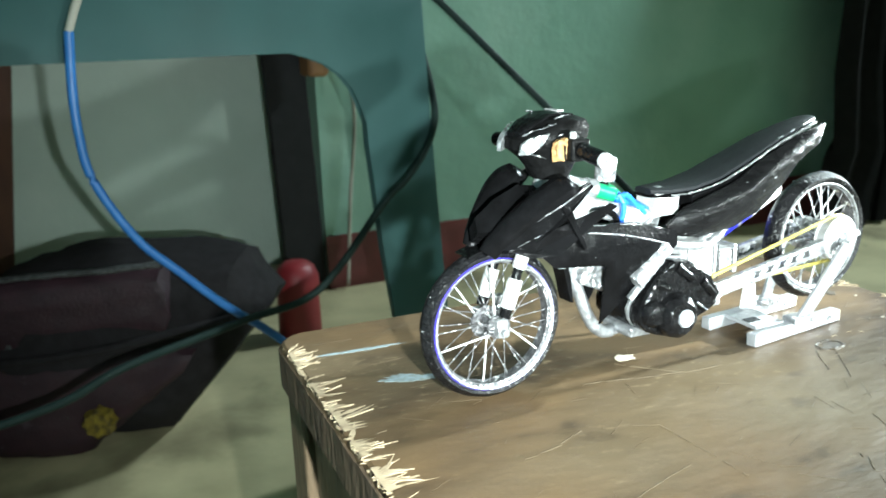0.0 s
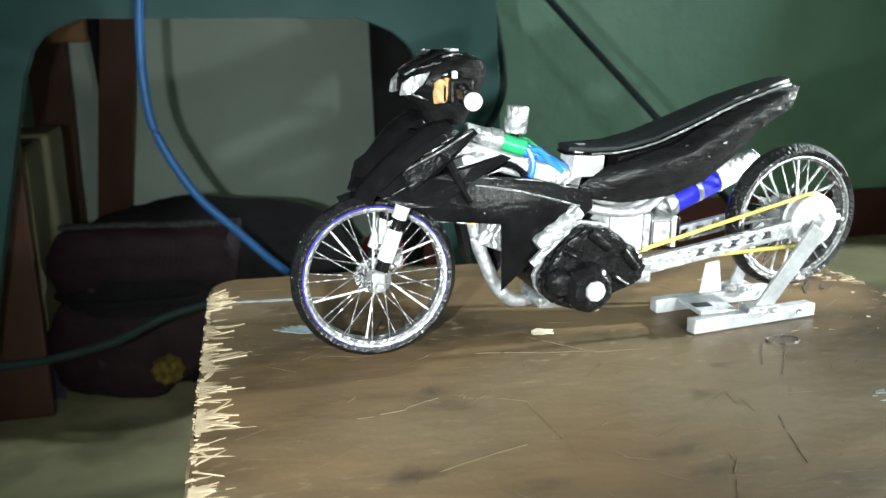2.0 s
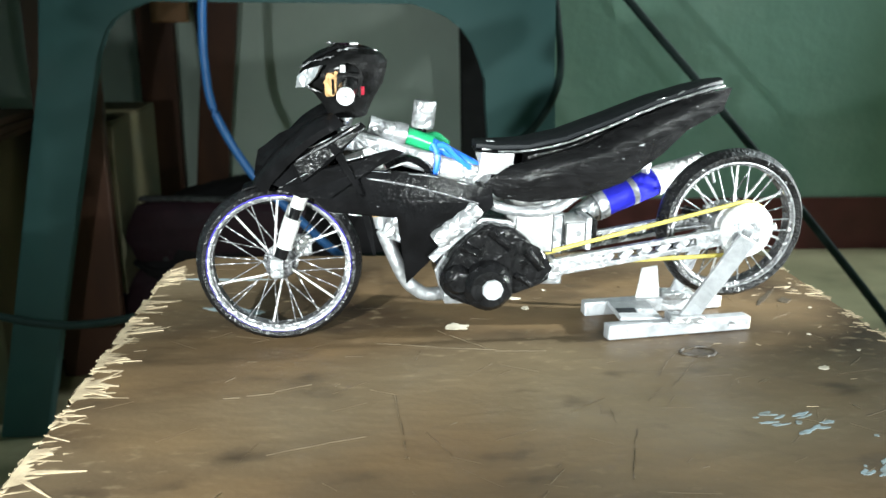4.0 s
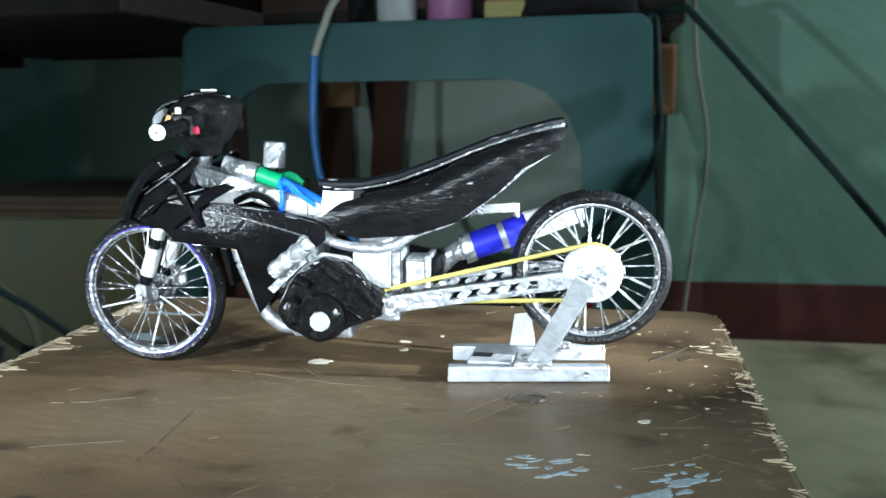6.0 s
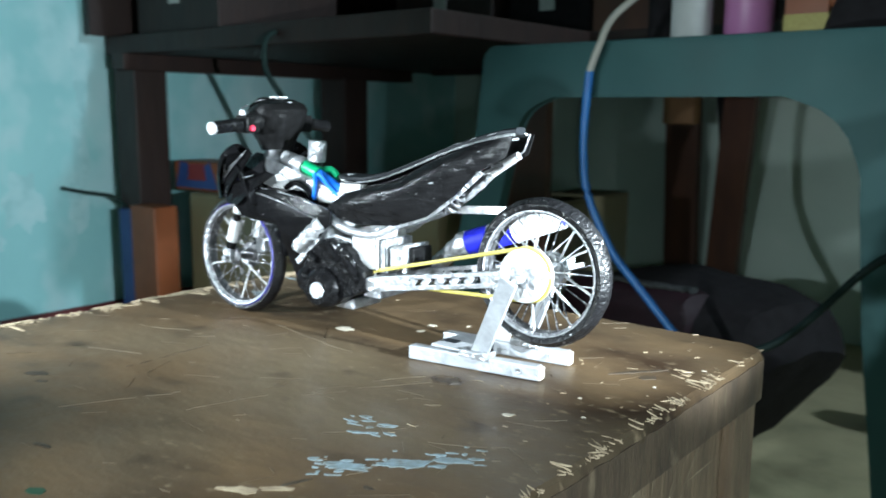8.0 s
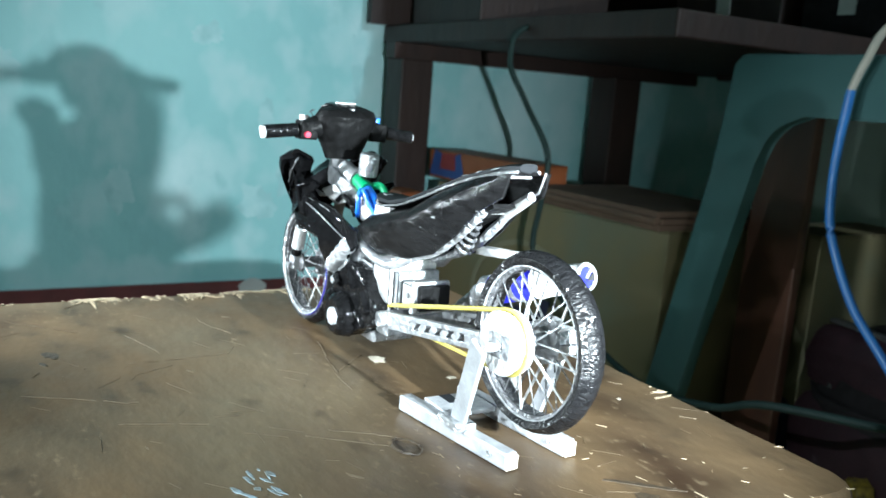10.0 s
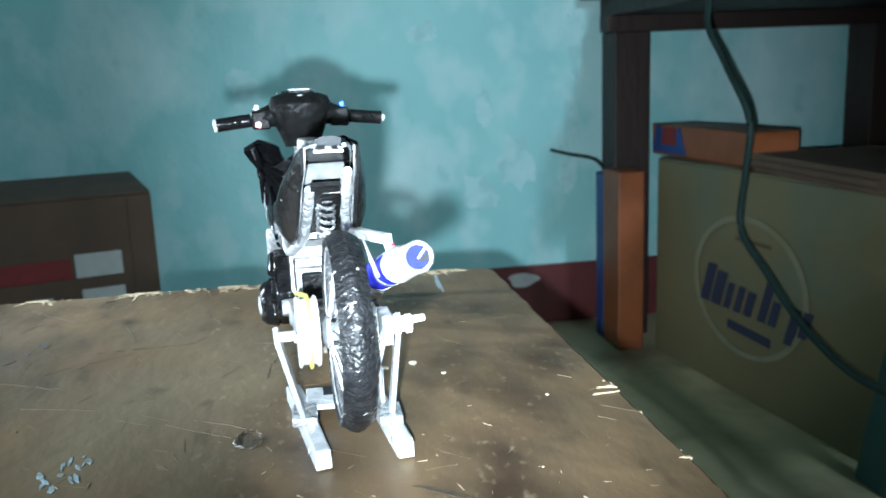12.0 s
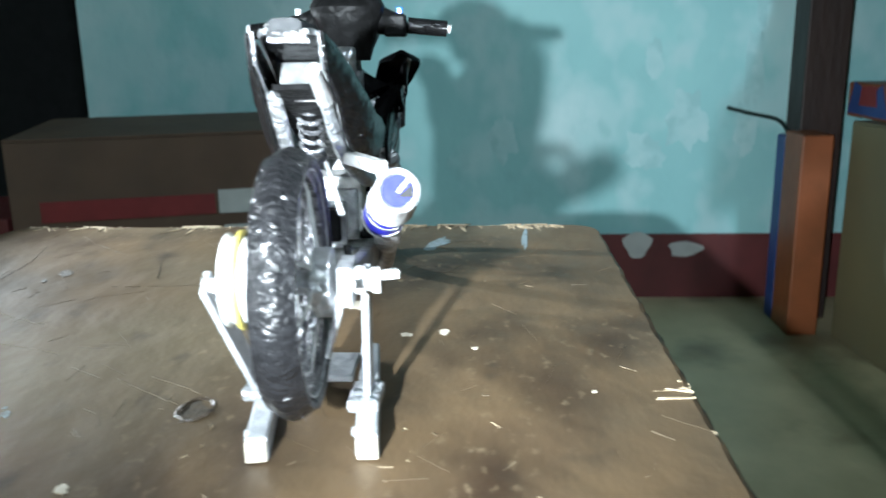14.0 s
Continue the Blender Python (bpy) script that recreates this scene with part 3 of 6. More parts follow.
for x, y, x2, y2, w in ((0.012, -0.024, -0.055, -0.012, 0.5), (0.111, -0.086, 0.135, -0.072, 0.6), (0.135, -0.072, 0.155, -0.084, 0.6),
                        (0.128, -0.045, 0.137, -0.037, 0.5), (-0.05, -0.06, -0.047, -0.105, 0.5), (-0.02, -0.15, 0.0, -0.11, 0.5),
                        (-0.09, -0.10, -0.06, -0.09, 0.5), (-0.11, -0.06, -0.08, -0.05, 0.5), (0.03, -0.09, 0.02, -0.12, 0.5), (-0.03, 0.0, -0.01, -0.02, 0.5),
                        (-0.14, -0.16, -0.1, -0.12, 0.7), (-0.12, -0.17, -0.05, -0.16, 0.5), (0.05, -0.05, 0.066, -0.027, 0.7), (0.052, -0.06, 0.07, -0.035, 0.5)):
    ux, uy, f = x2 - x, y2 - y, 0.0
    bow = rnd.uniform(-0.05, 0.05)
    while f < 0.95:
        g = min(1.0, f + rnd.uniform(0.12, 0.3))
        off = bow * 4 * f * (1 - f)
        sliver(scr, x + ux * f - uy * off, y + uy * f + ux * off, 0.0001, math.atan2(uy, ux) + bow * 4 * (1 - 2 * f) + rnd.gauss(0, 0.05), math.hypot(ux, uy) * (g - f) * 1.05, w * rnd.uniform(0.25, 0.6) * MM, 0, 0.0002)
        f = g + rnd.choice((0.0, 0.0, 0.03, 0.08))
for i in range(42):
    x, y = rnd.uniform(X0 + 0.01, X1 - 0.01), rnd.uniform(Y0 + 0.01, Y1 - 0.01)
    if rnd.random() < 0.55:
        x = rnd.uniform(0.06, X1 - 0.005)
    sliver(scr, x, y, 0.0001, rnd.gauss(0.5, 0.9), rnd.uniform(0.0015, 0.009) * rnd.uniform(0.3, 1), rnd.uniform(0.08, 0.28) * MM, 0, 0.0002)
chips = bmesh.new()
for i in range(34):
    x, y = rnd.uniform(0.08, X1 - 0.004), rnd.gauss(-0.01, 0.055)
    if Y0 + 0.01 < y < Y1 - 0.01:
        sliver(chips, x, y, 0.0001, rnd.gauss(0.3, 0.7), rnd.uniform(0.001, 0.006) * rnd.uniform(0.4, 1), rnd.uniform(0.06, 0.17) * MM, 0, 0.0002)
tagged(part("chipped_patch", chips, RAW, stool, "pale chips in the varnish"), kind="stuff")
hair = bmesh.new()
for i in range(110):
    x, y = rnd.uniform(X0 + 0.012, X1 - 0.03), rnd.uniform(Y0 + 0.012, Y1 - 0.012)
    sliver(hair, x, y, 0.0001, rnd.gauss(0.1, 0.6) if i % 3 else rnd.uniform(0, 3.1), min(rnd.uniform(0.003, 0.02), X1 - 0.006 - x), rnd.uniform(0.02, 0.05) * MM, 0, 0.0001)
tagged(part("hairline_scratching", hair, HAIRLINE, stool, "faint hairline scratches in the varnish"), kind="stuff")
tagged(part("scratching", scr, SCRATCH, stool, "pale scratches down to bare wood"), kind="stuff")


panel_marks = bmesh.new()
for i in range(420):
    y, z = rnd.uniform(Y0 + 0.04, Y1 - 0.075), rnd.uniform(-0.2, -0.03)
    a = rnd.gauss(0.55, 0.3) if i % 4 else rnd.uniform(-1.2, 1.6)
    ln, w = rnd.uniform(0.008, 0.045), rnd.uniform(0.00012, 0.00045)
    c, q = math.cos(a), math.sin(a)
    panel_marks.faces.new([panel_marks.verts.new((X1 - 0.0088 + 0.00008 * (i % 12), min(Y1 - 0.038, y + u * c - v * q), max(-0.2, min(-0.0255, z + u * q + v * c)))) for u, v in ((0, 0), (ln * 0.4, w), (ln, 0), (ln * 0.5, -w))])
for i in range(30):
    y, z = rnd.uniform(Y0 + 0.04, Y1 - 0.04), rnd.uniform(-0.16, -0.03)
    a = rnd.gauss(2.4, 0.4)
    ln, w = rnd.uniform(0.01, 0.05), rnd.uniform(0.0002, 0.0006)
    c, q = math.cos(a), math.sin(a)
    panel_marks.faces.new([panel_marks.verts.new((X0 + 0.0088 - 0.0002 * (i % 5), y + u * c - v * q, max(-0.2, min(-0.0255, z + u * q + v * c)))) for u, v in ((0, 0), (ln * 0.4, w), (ln, 0), (ln * 0.5, -w))])
tagged(part("panel_scratching", panel_marks, RAW, stool, "pale scratches on the side panels"), kind="stuff")


def stain(name, material, spots, label):
    for i, (x, y, rx, ry, turn) in enumerate(spots):
        bm = bmesh.new()
        n = 40
        ring = []
        for k in range(n):
            a = 2 * math.pi * k / n
            g = 1 + 0.5 * noise.noise(Vector((math.cos(a) * 1.7 + x * 300, math.sin(a) * 1.7 + y * 300, 3))) + (0.35 if rx > 0.006 else 0.1) * noise.noise(Vector((math.cos(a) * 6 + x * 900, math.sin(a) * 6, 7)))
            u, v = rx * g * math.cos(a), ry * g * math.sin(a)
            ring.append((x + u * math.cos(turn) - v * math.sin(turn), y + u * math.sin(turn) + v * math.cos(turn)))
        top = 0.00016 + 0.00002 * (i % 7)
        lo = [bm.verts.new((a, b, -0.0003)) for a, b in ring]
        hi = [bm.verts.new((a, b, top)) for a, b in ring]
        bm.faces.new(hi)
        for k in range(n):
            bm.faces.new((lo[k], lo[(k + 1) % n], hi[(k + 1) % n], hi[k]))
        part(name, bm, material, stool, label)


stain("white_chip", CHIP, [(-0.0215, 0.004, 0.0052, 0.0036, 0.1), (0.009, 0.039, 0.0028, 0.0016, 0.2), (0.117, -0.046, 0.0022, 0.0016, 0.5), (0.128, -0.012, 0.0009, 0.0006, 0),
                           (0.012, 0.026, 0.002, 0.0016, 1), (0.14, -0.03, 0.0008, 0.0006, 0),
                           (0.145, 0.02, 0.0007, 0.0005, 0), (0.06, 0.085, 0.0011, 0.0008, 0), (0.152, 0.055, 0.001, 0.0005, 0.3), (0.025, 0.05, 0.001, 0.001, 0)],
      "white paint chip")
flecks = [(-0.122, 0.03, 0.011, 0.004, -0.3), (-0.112, 0.027, 0.006, 0.0025, -0.3), (0.103, -0.118, 0.0085, 0.0028, 0.5), (0.117, -0.104, 0.0085, 0.0034, 0.7), (0.127, -0.093, 0.006, 0.0022, 0.6)]
for i in range(34):
    f = rnd.random()
    flecks.append((0.092 + 0.042 * f + rnd.gauss(0, 0.004), -0.126 + 0.042 * f + rnd.gauss(0, 0.0035), rnd.uniform(0.0006, 0.0028), rnd.uniform(0.0003, 0.0011), rnd.uniform(0.2, 0.9)))
for i in range(14):
    flecks.append((0.084 + rnd.gauss(0, 0.006), -0.088 + rnd.gauss(0, 0.004), rnd.uniform(0.0006, 0.0036), rnd.uniform(0.0003, 0.001), rnd.uniform(0.0, 0.6)))
stain("bare_patch", RAW, [(0.092, -0.15, 0.005, 0.0022, 0.4), (0.099, -0.143, 0.0046, 0.0016, 0.6), (0.087, -0.153, 0.003, 0.001, 0.5)], "cream patch of bare wood")
stain("blue_stain", BLUEPAINT, flecks, "pale blue paint fleck")
stain("blue_line", BLUEPAINT, [(-0.132, 0.074, 0.021, 0.0015, -0.05)], "faint pale blue paint line")
stain("dark_mark", DARKSPOT, [(0.074, -0.029, 0.0065, 0.004, 0.2), (-0.068, -0.135, 0.0055, 0.003, 0.4), (-0.056, -0.139, 0.0025, 0.0012, 0.4), (0.1, -0.137, 0.005, 0.0008, 1.2),
                              (0.13, 0.035, 0.012, 0.0012, 0.9), (0.137, 0.03, 0.004, 0.0025, 0.9), (0.012, -0.172, 0.004, 0.0011, 0.2), (0.12, -0.125, 0.002, 0.001, 0)],
      "dark burnt knot mark")
stain("green_mark", GREENSPOT, [(0.045, -0.19, 0.0036, 0.002, 0.2)], "small green paint mark")
knot = tube([(0.0735 + 0.0072 * math.cos(a) , -0.0285 + 0.0046 * math.sin(a), 0.0002) for a in (2 * math.pi * k / 24 for k in range(24))], 0.0006, 5, closed=True)
part("knot_ring", crumple(knot, 0.0011, 350), DARKSPOT, stool, "dark ring round a knot")

# ---- plastic table behind the stool ----
table = thing("plastic_table", "dark teal moulded plastic table with arched sides", "table", pose(0, 0, 0))
PX0, PX1, PY0, PY1, PT = -0.418, 0.150, 0.660, 1.02, 0.200


def apron(a0, a1):
    """One arched side with its two half legs, as an outline from a0 to a1."""
    out = [(a0, PT - 0.012), (a0 + 0.012, PT), (a1 - 0.012, PT), (a1, PT - 0.012), (a1 + 0.004, 0.05), (a1 + 0.032, FZ), (a1 - 0.028, FZ)]
    inner_r, inner_l, top, r = a1 - 0.078, a0 + 0.052, 0.131, 0.085
    out += [(inner_r + 0.014, -0.12), (inner_r + 0.001, 0.02)]
    out += [(inner_r - r + r * math.cos(t), top - r + r * math.sin(t)) for t in (radians(i * 15) for i in range(0, 7))]
    out += [(inner_l + 0.06 + 0.06 * math.cos(t), top - 0.06 + 0.06 * math.sin(t)) for t in (radians(90 + i * 15) for i in range(0, 7))]
    out += [(inner_l - 0.012, 0.02), (inner_l - 0.045, -0.12), (a0 - 0.055, FZ), (a0 - 0.115, FZ), (a0 - 0.014, 0.05)]
    return out


part("front_apron", plate(apron(PX0, PX1), PY0, PY0 + 0.02, 0.004, 2), PLASTIC, table, smooth=True)
for x in (PX0, PX1):
    s = -1 if x == PX0 else 1
    side = bmesh.new()
    pts = [(PY0 + 0.0205, PT - 0.002), (PY1 - 0.0205, PT - 0.002), (PY1 - 0.0205, 0.145), (PY0 + 0.0205, 0.138)]
    lo = [side.verts.new((x + s * max(0, 0.05 - b) * 0.09, a, b)) for a, b in pts]
    hi = [side.verts.new((x - s * 0.012 + s * max(0, 0.05 - b) * 0.09, a, b)) for a, b in pts]
    side.faces.new(lo)
    side.faces.new(hi[::-1])
    for i in range(len(pts)):
        side.faces.new((lo[i], hi[i], hi[(i + 1) % len(pts)], lo[(i + 1) % len(pts)]))
    part("side_apron", side, PLASTIC, table, smooth=True)
part("tabletop", box(PX0 + 0.0125, PX1 - 0.0125, PY0 + 0.0205, PY1 - 0.0205, PT - 0.014, PT - 0.0005, 0.004), PLASTIC, table)

# things on the plastic table
def bottle(x, y, r, h, material, label, cap=None):
    ob = thing("bottle", label, "bottle", pose(x, y, PT), group="things on the plastic table")
    part("body", lathe([(0, 0), (r * 0.9, 0), (r, 0.004), (r, h * 0.8), (r * 0.5, h * 0.92), (0, h * 0.92)], (0, 0, 0), "z", 24), material, ob, smooth=True)
    part("cap", lathe([(0, h * 0.92), (r * 0.42, h * 0.92), (r * 0.42, h), (0, h)], (0, 0, 0), "z", 18), cap or WHITEPRINT, ob, smooth=True)


bottle(-0.105, 0.80, 0.030, 0.16, PINK, "pink plastic bottle with a white cap")
bottle(-0.172, 0.78, 0.026, 0.13, WHITEPRINT, "pale plastic bottle standing on the plastic table")
bottle(-0.232, 0.82, 0.018, 0.12, BAGBLACK, "small dark bottle on the plastic table")
carton = thing("small_carton", "small orange cardboard carton on the plastic table", "carton", pose(-0.03, 0.80, PT))
part("body", box(-0.025, 0.025, -0.02, 0.02, 0, 0.12, 0.001), ORANGEPACK, carton)
part("band", box(-0.0258, 0.0258, -0.0208, 0.0208, 0.01, 0.03), YELLOW, carton, "yellow printed band")
pouch = thing("black_pouch", "slack black cloth pouch on the plastic table", "pouch", pose(0.065, 0.79, PT))
part("body", crumple(loft([oval(x, 0, 0.03 * k, 0.05 * k, 0.03 * k) for x, k in ((-0.075, 0.2), (-0.06, 0.75), (-0.02, 1.0), (0.03, 0.95), (0.065, 0.6), (0.075, 0.2))]), 0.004, 40),
     BAGBLACK, pouch, smooth=True)

# ---- timber bench along the back and left walls ----
bench = thing("timber_bench", "dark brown timber workbench with clutter on top", "bench", pose(0, 0, 0))
part("bench_top", box(-1.285, RE - 0.006, 1.03, RY - 0.008, 0.215, 0.25, 0.003), DESK, bench)
part("side_shelf", box(-1.285, -0.46, 0.60, 1.0295, 0.215, 0.25, 0.003), DESK, bench)
part("rail", box(-1.23, -1.19, 0.58, 1.40, 0.185, 0.2145), DESK, bench)
part("rail", box(-1.1, 0.2, 1.37, 1.4, 0.2, 0.2145), DESK, bench)
part("post", box(-1.235, -1.165, 0.585, 0.655, FZ, 0.1845, 0.003), DESK, bench)
part("post", box(-1.19, -1.11, 1.075, 1.15, FZ, 0.1845, 0.003), DESK, bench)
part("post", bar((-0.526, 1.586, 0.2145), (-0.549, 1.681, FZ), 0.078, 0.03, 0.003), BROWNPLANK, bench, "leaning reddish brown timber post")
part("orange_block", box(-0.488, -0.420, 1.395, 1.43, 0.089, 0.1995, 0.003), ORANGEWOOD, bench, "unpainted orange timber block")
part("orange_block", box(0.187, RE + 0.008, 1.36, BY - 0.012, 0.066, 0.1995, 0.01, 3), ORANGEWOOD, bench, "unpainted orange timber block")
# Coloured nearly black, darker than the bench's other timber.
part("post", bar((0.157, 1.47, 0.2140), (0.176, 1.462, FZ), 0.086, 0.03, 0.003), NEARBLACK, bench, "near black timber post")
part("rear_panel", box(-1.285, RE - 0.006, RY - 0.0395, RY - 0.0085, 0.2505, 1.25, 0.002), DESK, bench)
part("side_wall_panel", box(-1.285, -1.265, 0.56, RY - 0.04, 0.2505, 1.0), DESK, bench)
part("upper_shelf", box(-1.26, RE - 0.006, 1.1, RY - 0.04, 0.62, 0.645), DESK, bench)
for x0, x1, y0, y1, h, m, lab in ((-1.2, -0.95, 0.62, 0.9, 0.2, DESK, "dark wooden box on the bench"), (-0.95, -0.7, 1.07, 1.3, 0.28, DESK, "dark wooden case on the bench"),
                                  (-0.68, -0.5, 1.1, 1.3, 0.2, BAGBLACK, "black plastic case on the bench"), (-0.48, -0.2, 1.07, 1.3, 0.24, BROWNPLANK, "reddish brown wooden drawer box on the bench"),
                                  (-0.17, 0.1, 1.1, 1.3, 0.3, DESK, "dark brown storage box on the bench")):
    ob = thing("storage_box", lab, "box", pose((x0 + x1) / 2, (y0 + y1) / 2, 0.2502), group="clutter on the bench")
    w, d = (x1 - x0) / 2, (y1 - y0) / 2
    part("body", box(-w, w, -d, d, 0, h - 0.02, 0.003), m, ob)
    part("lid", box(-w - 0.003, w + 0.003, -d - 0.003, d + 0.003, h - 0.0195, h, 0.003), m, ob)
    part("label", box(-0.02, 0.012, -d - 0.0012, -d, 0.05, 0.09), WHITEPRINT, ob, "small pale paper label")

# plank and struts under the plastic table
plank = link("plank", crumple(box(-0.514, -0.424, 0.842, 0.86, FZ, 0.183, 0.003), 0.001, 30), BROWNPLANK)
tagged(plank, "reddish brown wooden plank standing on edge behind the table side", "plank")
strut = thing("strut", "slanting dark brown timber strut under the bench", "strut", pose(0, 0, 0))
part("brown_board", bar((-0.368, 1.536, 0.2145), (-0.455, 1.675, FZ), 0.072, 0.028, 0.004), BROWNPLANK, strut)
# The rear board takes the same near-black colour as the right-hand post.
part("dark_board", bar((-0.425, 1.575, 0.2145), (-0.415, 1.655, -0.12), 0.05, 0.02, 0.003), NEARBLACK, strut, "near black board behind the strut")

# ---- cartons ----
def carton_box(name, label, m, w, d, h, material, flap=True):
    """A cardboard carton w wide, d deep, h high, its front towards -y, with taped flaps on top."""
    ob = thing(name, label, "carton", m)
    part("body", crumple(box(-w / 2, w / 2, 0, d, 0, h, 0.002), 0.0015, 6), material, ob)
    if flap:
        part("flap", box(-w / 2 + 0.001, w / 2 - 0.001, 0.001, d / 2 - 0.002, h + 0.0005, h + 0.004, 0.0005), material, ob)
        part("flap", box(-w / 2 + 0.001, w / 2 - 0.001, d / 2 + 0.002, d - 0.001, h + 0.0005, h + 0.004, 0.0005), material, ob)
    return ob


def print_on(ob, outline, material, name, label, proud=0.0022):
    part(name, plate(outline, -proud, -proud + 0.001), material, ob, label)


c1 = carton_box("printed_carton", "yellow printed carton with a dark blue mark in a pale ring", pose(-0.80, 0.665, FZ, 0, 0, 7), 0.55, 0.3, 0.355, CARDY)
ring = lathe([(0.103, -0.0032), (0.112, -0.0032), (0.112, -0.0022), (0.103, -0.0022), (0.103, -0.0032)], (0.0, 0.0, 0.0), "y", 48)
for v in ring.verts:
    v.co.x, v.co.z = v.co.x * 1.25 - 0.01, v.co.z + 0.18
part("print_ring", ring, PALECARD, c1, "pale printed ring")
for x, w, z, h in ((-0.130, 0.018, 0.15, 0.075), (-0.106, 0.020, 0.150, 0.066), (-0.078, 0.012, 0.15, 0.05), (-0.056, 0.012, 0.15, 0.05), (-0.036, 0.014, 0.15, 0.046), (-0.008, 0.014, 0.15, 0.076),
                   (0.012, 0.013, 0.15, 0.045), (0.042, 0.014, 0.132, 0.066), (0.066, 0.013, 0.150, 0.046)):
    x, w, z, h = -0.13 + (x + 0.13) * 1.22, w * 1.3, z - 0.014, h * 0.88
    print_on(c1, [(x, z), (x + w, z), (x + w + h * 0.34, z + h), (x + h * 0.34, z + h)], NAVY, "print_bar", "dark blue slanted print bar", 0.0034)
print_on(c1, [(-0.055, 0.105), (0.05, 0.1), (0.05, 0.114), (-0.055, 0.119)], NAVY, "print_bar", "small dark print bar")
print_on(c1, [(-0.04, 0.250), (0.045, 0.250), (0.045, 0.256), (-0.04, 0.256)], CARD, "print_bar", "small faded print bar")
c2 = carton_box("printed_carton", "tan printed carton behind the plastic table leg", pose(-0.485, 0.90, FZ, 0, 0, 0), 0.11, 0.24, 0.362, CARDY)
part("print_ring", lathe([(0.045, -0.0032), (0.06, -0.0032), (0.06, -0.0022), (0.045, -0.0022), (0.045, -0.0032)], (0.0, 0.0, 0.18), "y", 32), PALECARD, c2, "pale printed ring")
print_on(c2, [(0.0, 0.02), (0.065, 0.0), (0.065, 0.1), (0.03, 0.12)], NAVY, "print_bar", "dark blue print patch")
tray = thing("cardboard_tray", "brown flattened cardboard lying on the printed carton", "cardboard", pose(-0.72, 0.76, FZ + 0.3595))
part("lower_sheet", crumple(box(-0.098, 0.198, -0.088, 0.12, 0, 0.009, 0.002), 0.0015, 8), CARD, tray)
part("middle_sheet", crumple(box(-0.094, 0.2, -0.084, 0.118, 0.0095, 0.018, 0.002), 0.0015, 9), CARD, tray)
part("upper_sheet", crumple(box(-0.1, 0.196, -0.09, 0.116, 0.0185, 0.028, 0.002), 0.002, 8), CARD, tray)
part("folded_edge", crumple(tube([(-0.099, -0.0905, 0.014), (0.05, -0.0915, 0.0145), (0.195, -0.0905, 0.014)], 0.006, 10), 0.001, 30), CARD, tray, smooth=True)
pack = thing("orange_pack", "orange packet with a blue and red print on the carton", "packet", pose(-0.98, 0.67, FZ + 0.3595, 0, 0, 6))
part("body", box(-0.17, 0.13, 0, 0.09, 0, 0.055, 0.003), ORANGEPACK, pack)
for o, mt in (([(-0.165, 0.006), (-0.05, 0.004), (-0.07, 0.055), (-0.1, 0.038), (-0.15, 0.057)], BLUEPACK), ([(-0.13, 0.02), (-0.08, 0.02), (-0.085, 0.052), (-0.125, 0.05)], REDPRINT)):
    print_on(pack, o, mt, "print_patch", "printed patch", 0.0016 if mt is BLUEPACK else 0.003)
tall = thing("orange_pack", "tall orange packet with a blue edge standing beside the carton", "packet", pose(-1.115, 0.56, FZ, 0, 0, 0))
part("body", box(-0.045, 0.035, 0, 0.05, 0, 0.335, 0.003), ORANGEPACK, tall)
part("edge", box(-0.085, -0.0455, 0.0, 0.022, 0, 0.325, 0.003), BLUEPACK, tall, "blue printed edge")

b1 = carton_box("brown_carton", "brown cardboard carton with red tape and white labels", pose(-0.900, -0.419, FZ, 0, 0, 105), 0.40, 0.33, 0.365, CARD)
for x0, x1, z0, z1, mt, nm, lb in ((-0.16, 0.08, 0.25, 0.28, REDPRINT, "red_band", "faded red printed band"), (0.085, 0.15, 0.25, 0.285, WHITEPRINT, "paper_label", "white paper label"),
                                   (0.09, 0.15, 0.2, 0.232, WHITEPRINT, "paper_label", "white paper label"), (0.02, 0.05, 0.2, 0.225, WHITEPRINT, "paper_label", "white paper label"),
                                   (-0.05, 0.08, 0.19, 0.198, REDPRINT, "red_band", "faded red printed band"), (-0.16, -0.1, 0.15, 0.19, REDPRINT, "red_band", "faded red printed band")):
    print_on(b1, [(x0, z0), (x1, z0), (x1, z1), (x0, z1)], mt, nm, lb)
part("corner_strip", box(0.165, 0.1985, -0.0035, -0.0022, 0.02, 0.36), CARD, b1)
redbox = thing("red_box", "small dark red cardboard box on the floor", "box", pose(-0.93, -0.72, FZ, 0, 0, 95))
part("body", box(-0.05, 0.05, 0, 0.2, 0, 0.2, 0.003), SKIRT, redbox)
part("lid", box(-0.052, 0.052, -0.002, 0.202, 0.2005, 0.24, 0.003), SKIRT, redbox)

# ---- bag and red bottle under the table ----
def slump(bm):
    """Draws the bag in towards the floor on its right."""
    for v in bm.verts:
        if v.co.x > -0.05:
            v.co.x = -0.05 + (v.co.x + 0.05) * (0.42 + 0.58 * min(1.0, max(0.0, v.co.z / 0.2)))
    return bm


def bagged(bm):
    """Shortens the bag on one side and lowers it a little towards that side."""
    for v in bm.verts:
        if v.co.x < 0:
            v.co.x *= 0.62
        v.co.z *= 0.945 + 0.12 * min(0.12, max(-0.2, v.co.x))
    return bm


bag = thing("school_bag", "black and plum cloth bag with a yellow badge on the floor", "bag", pose(-0.228, 0.950, FZ, 0, 0, -27))
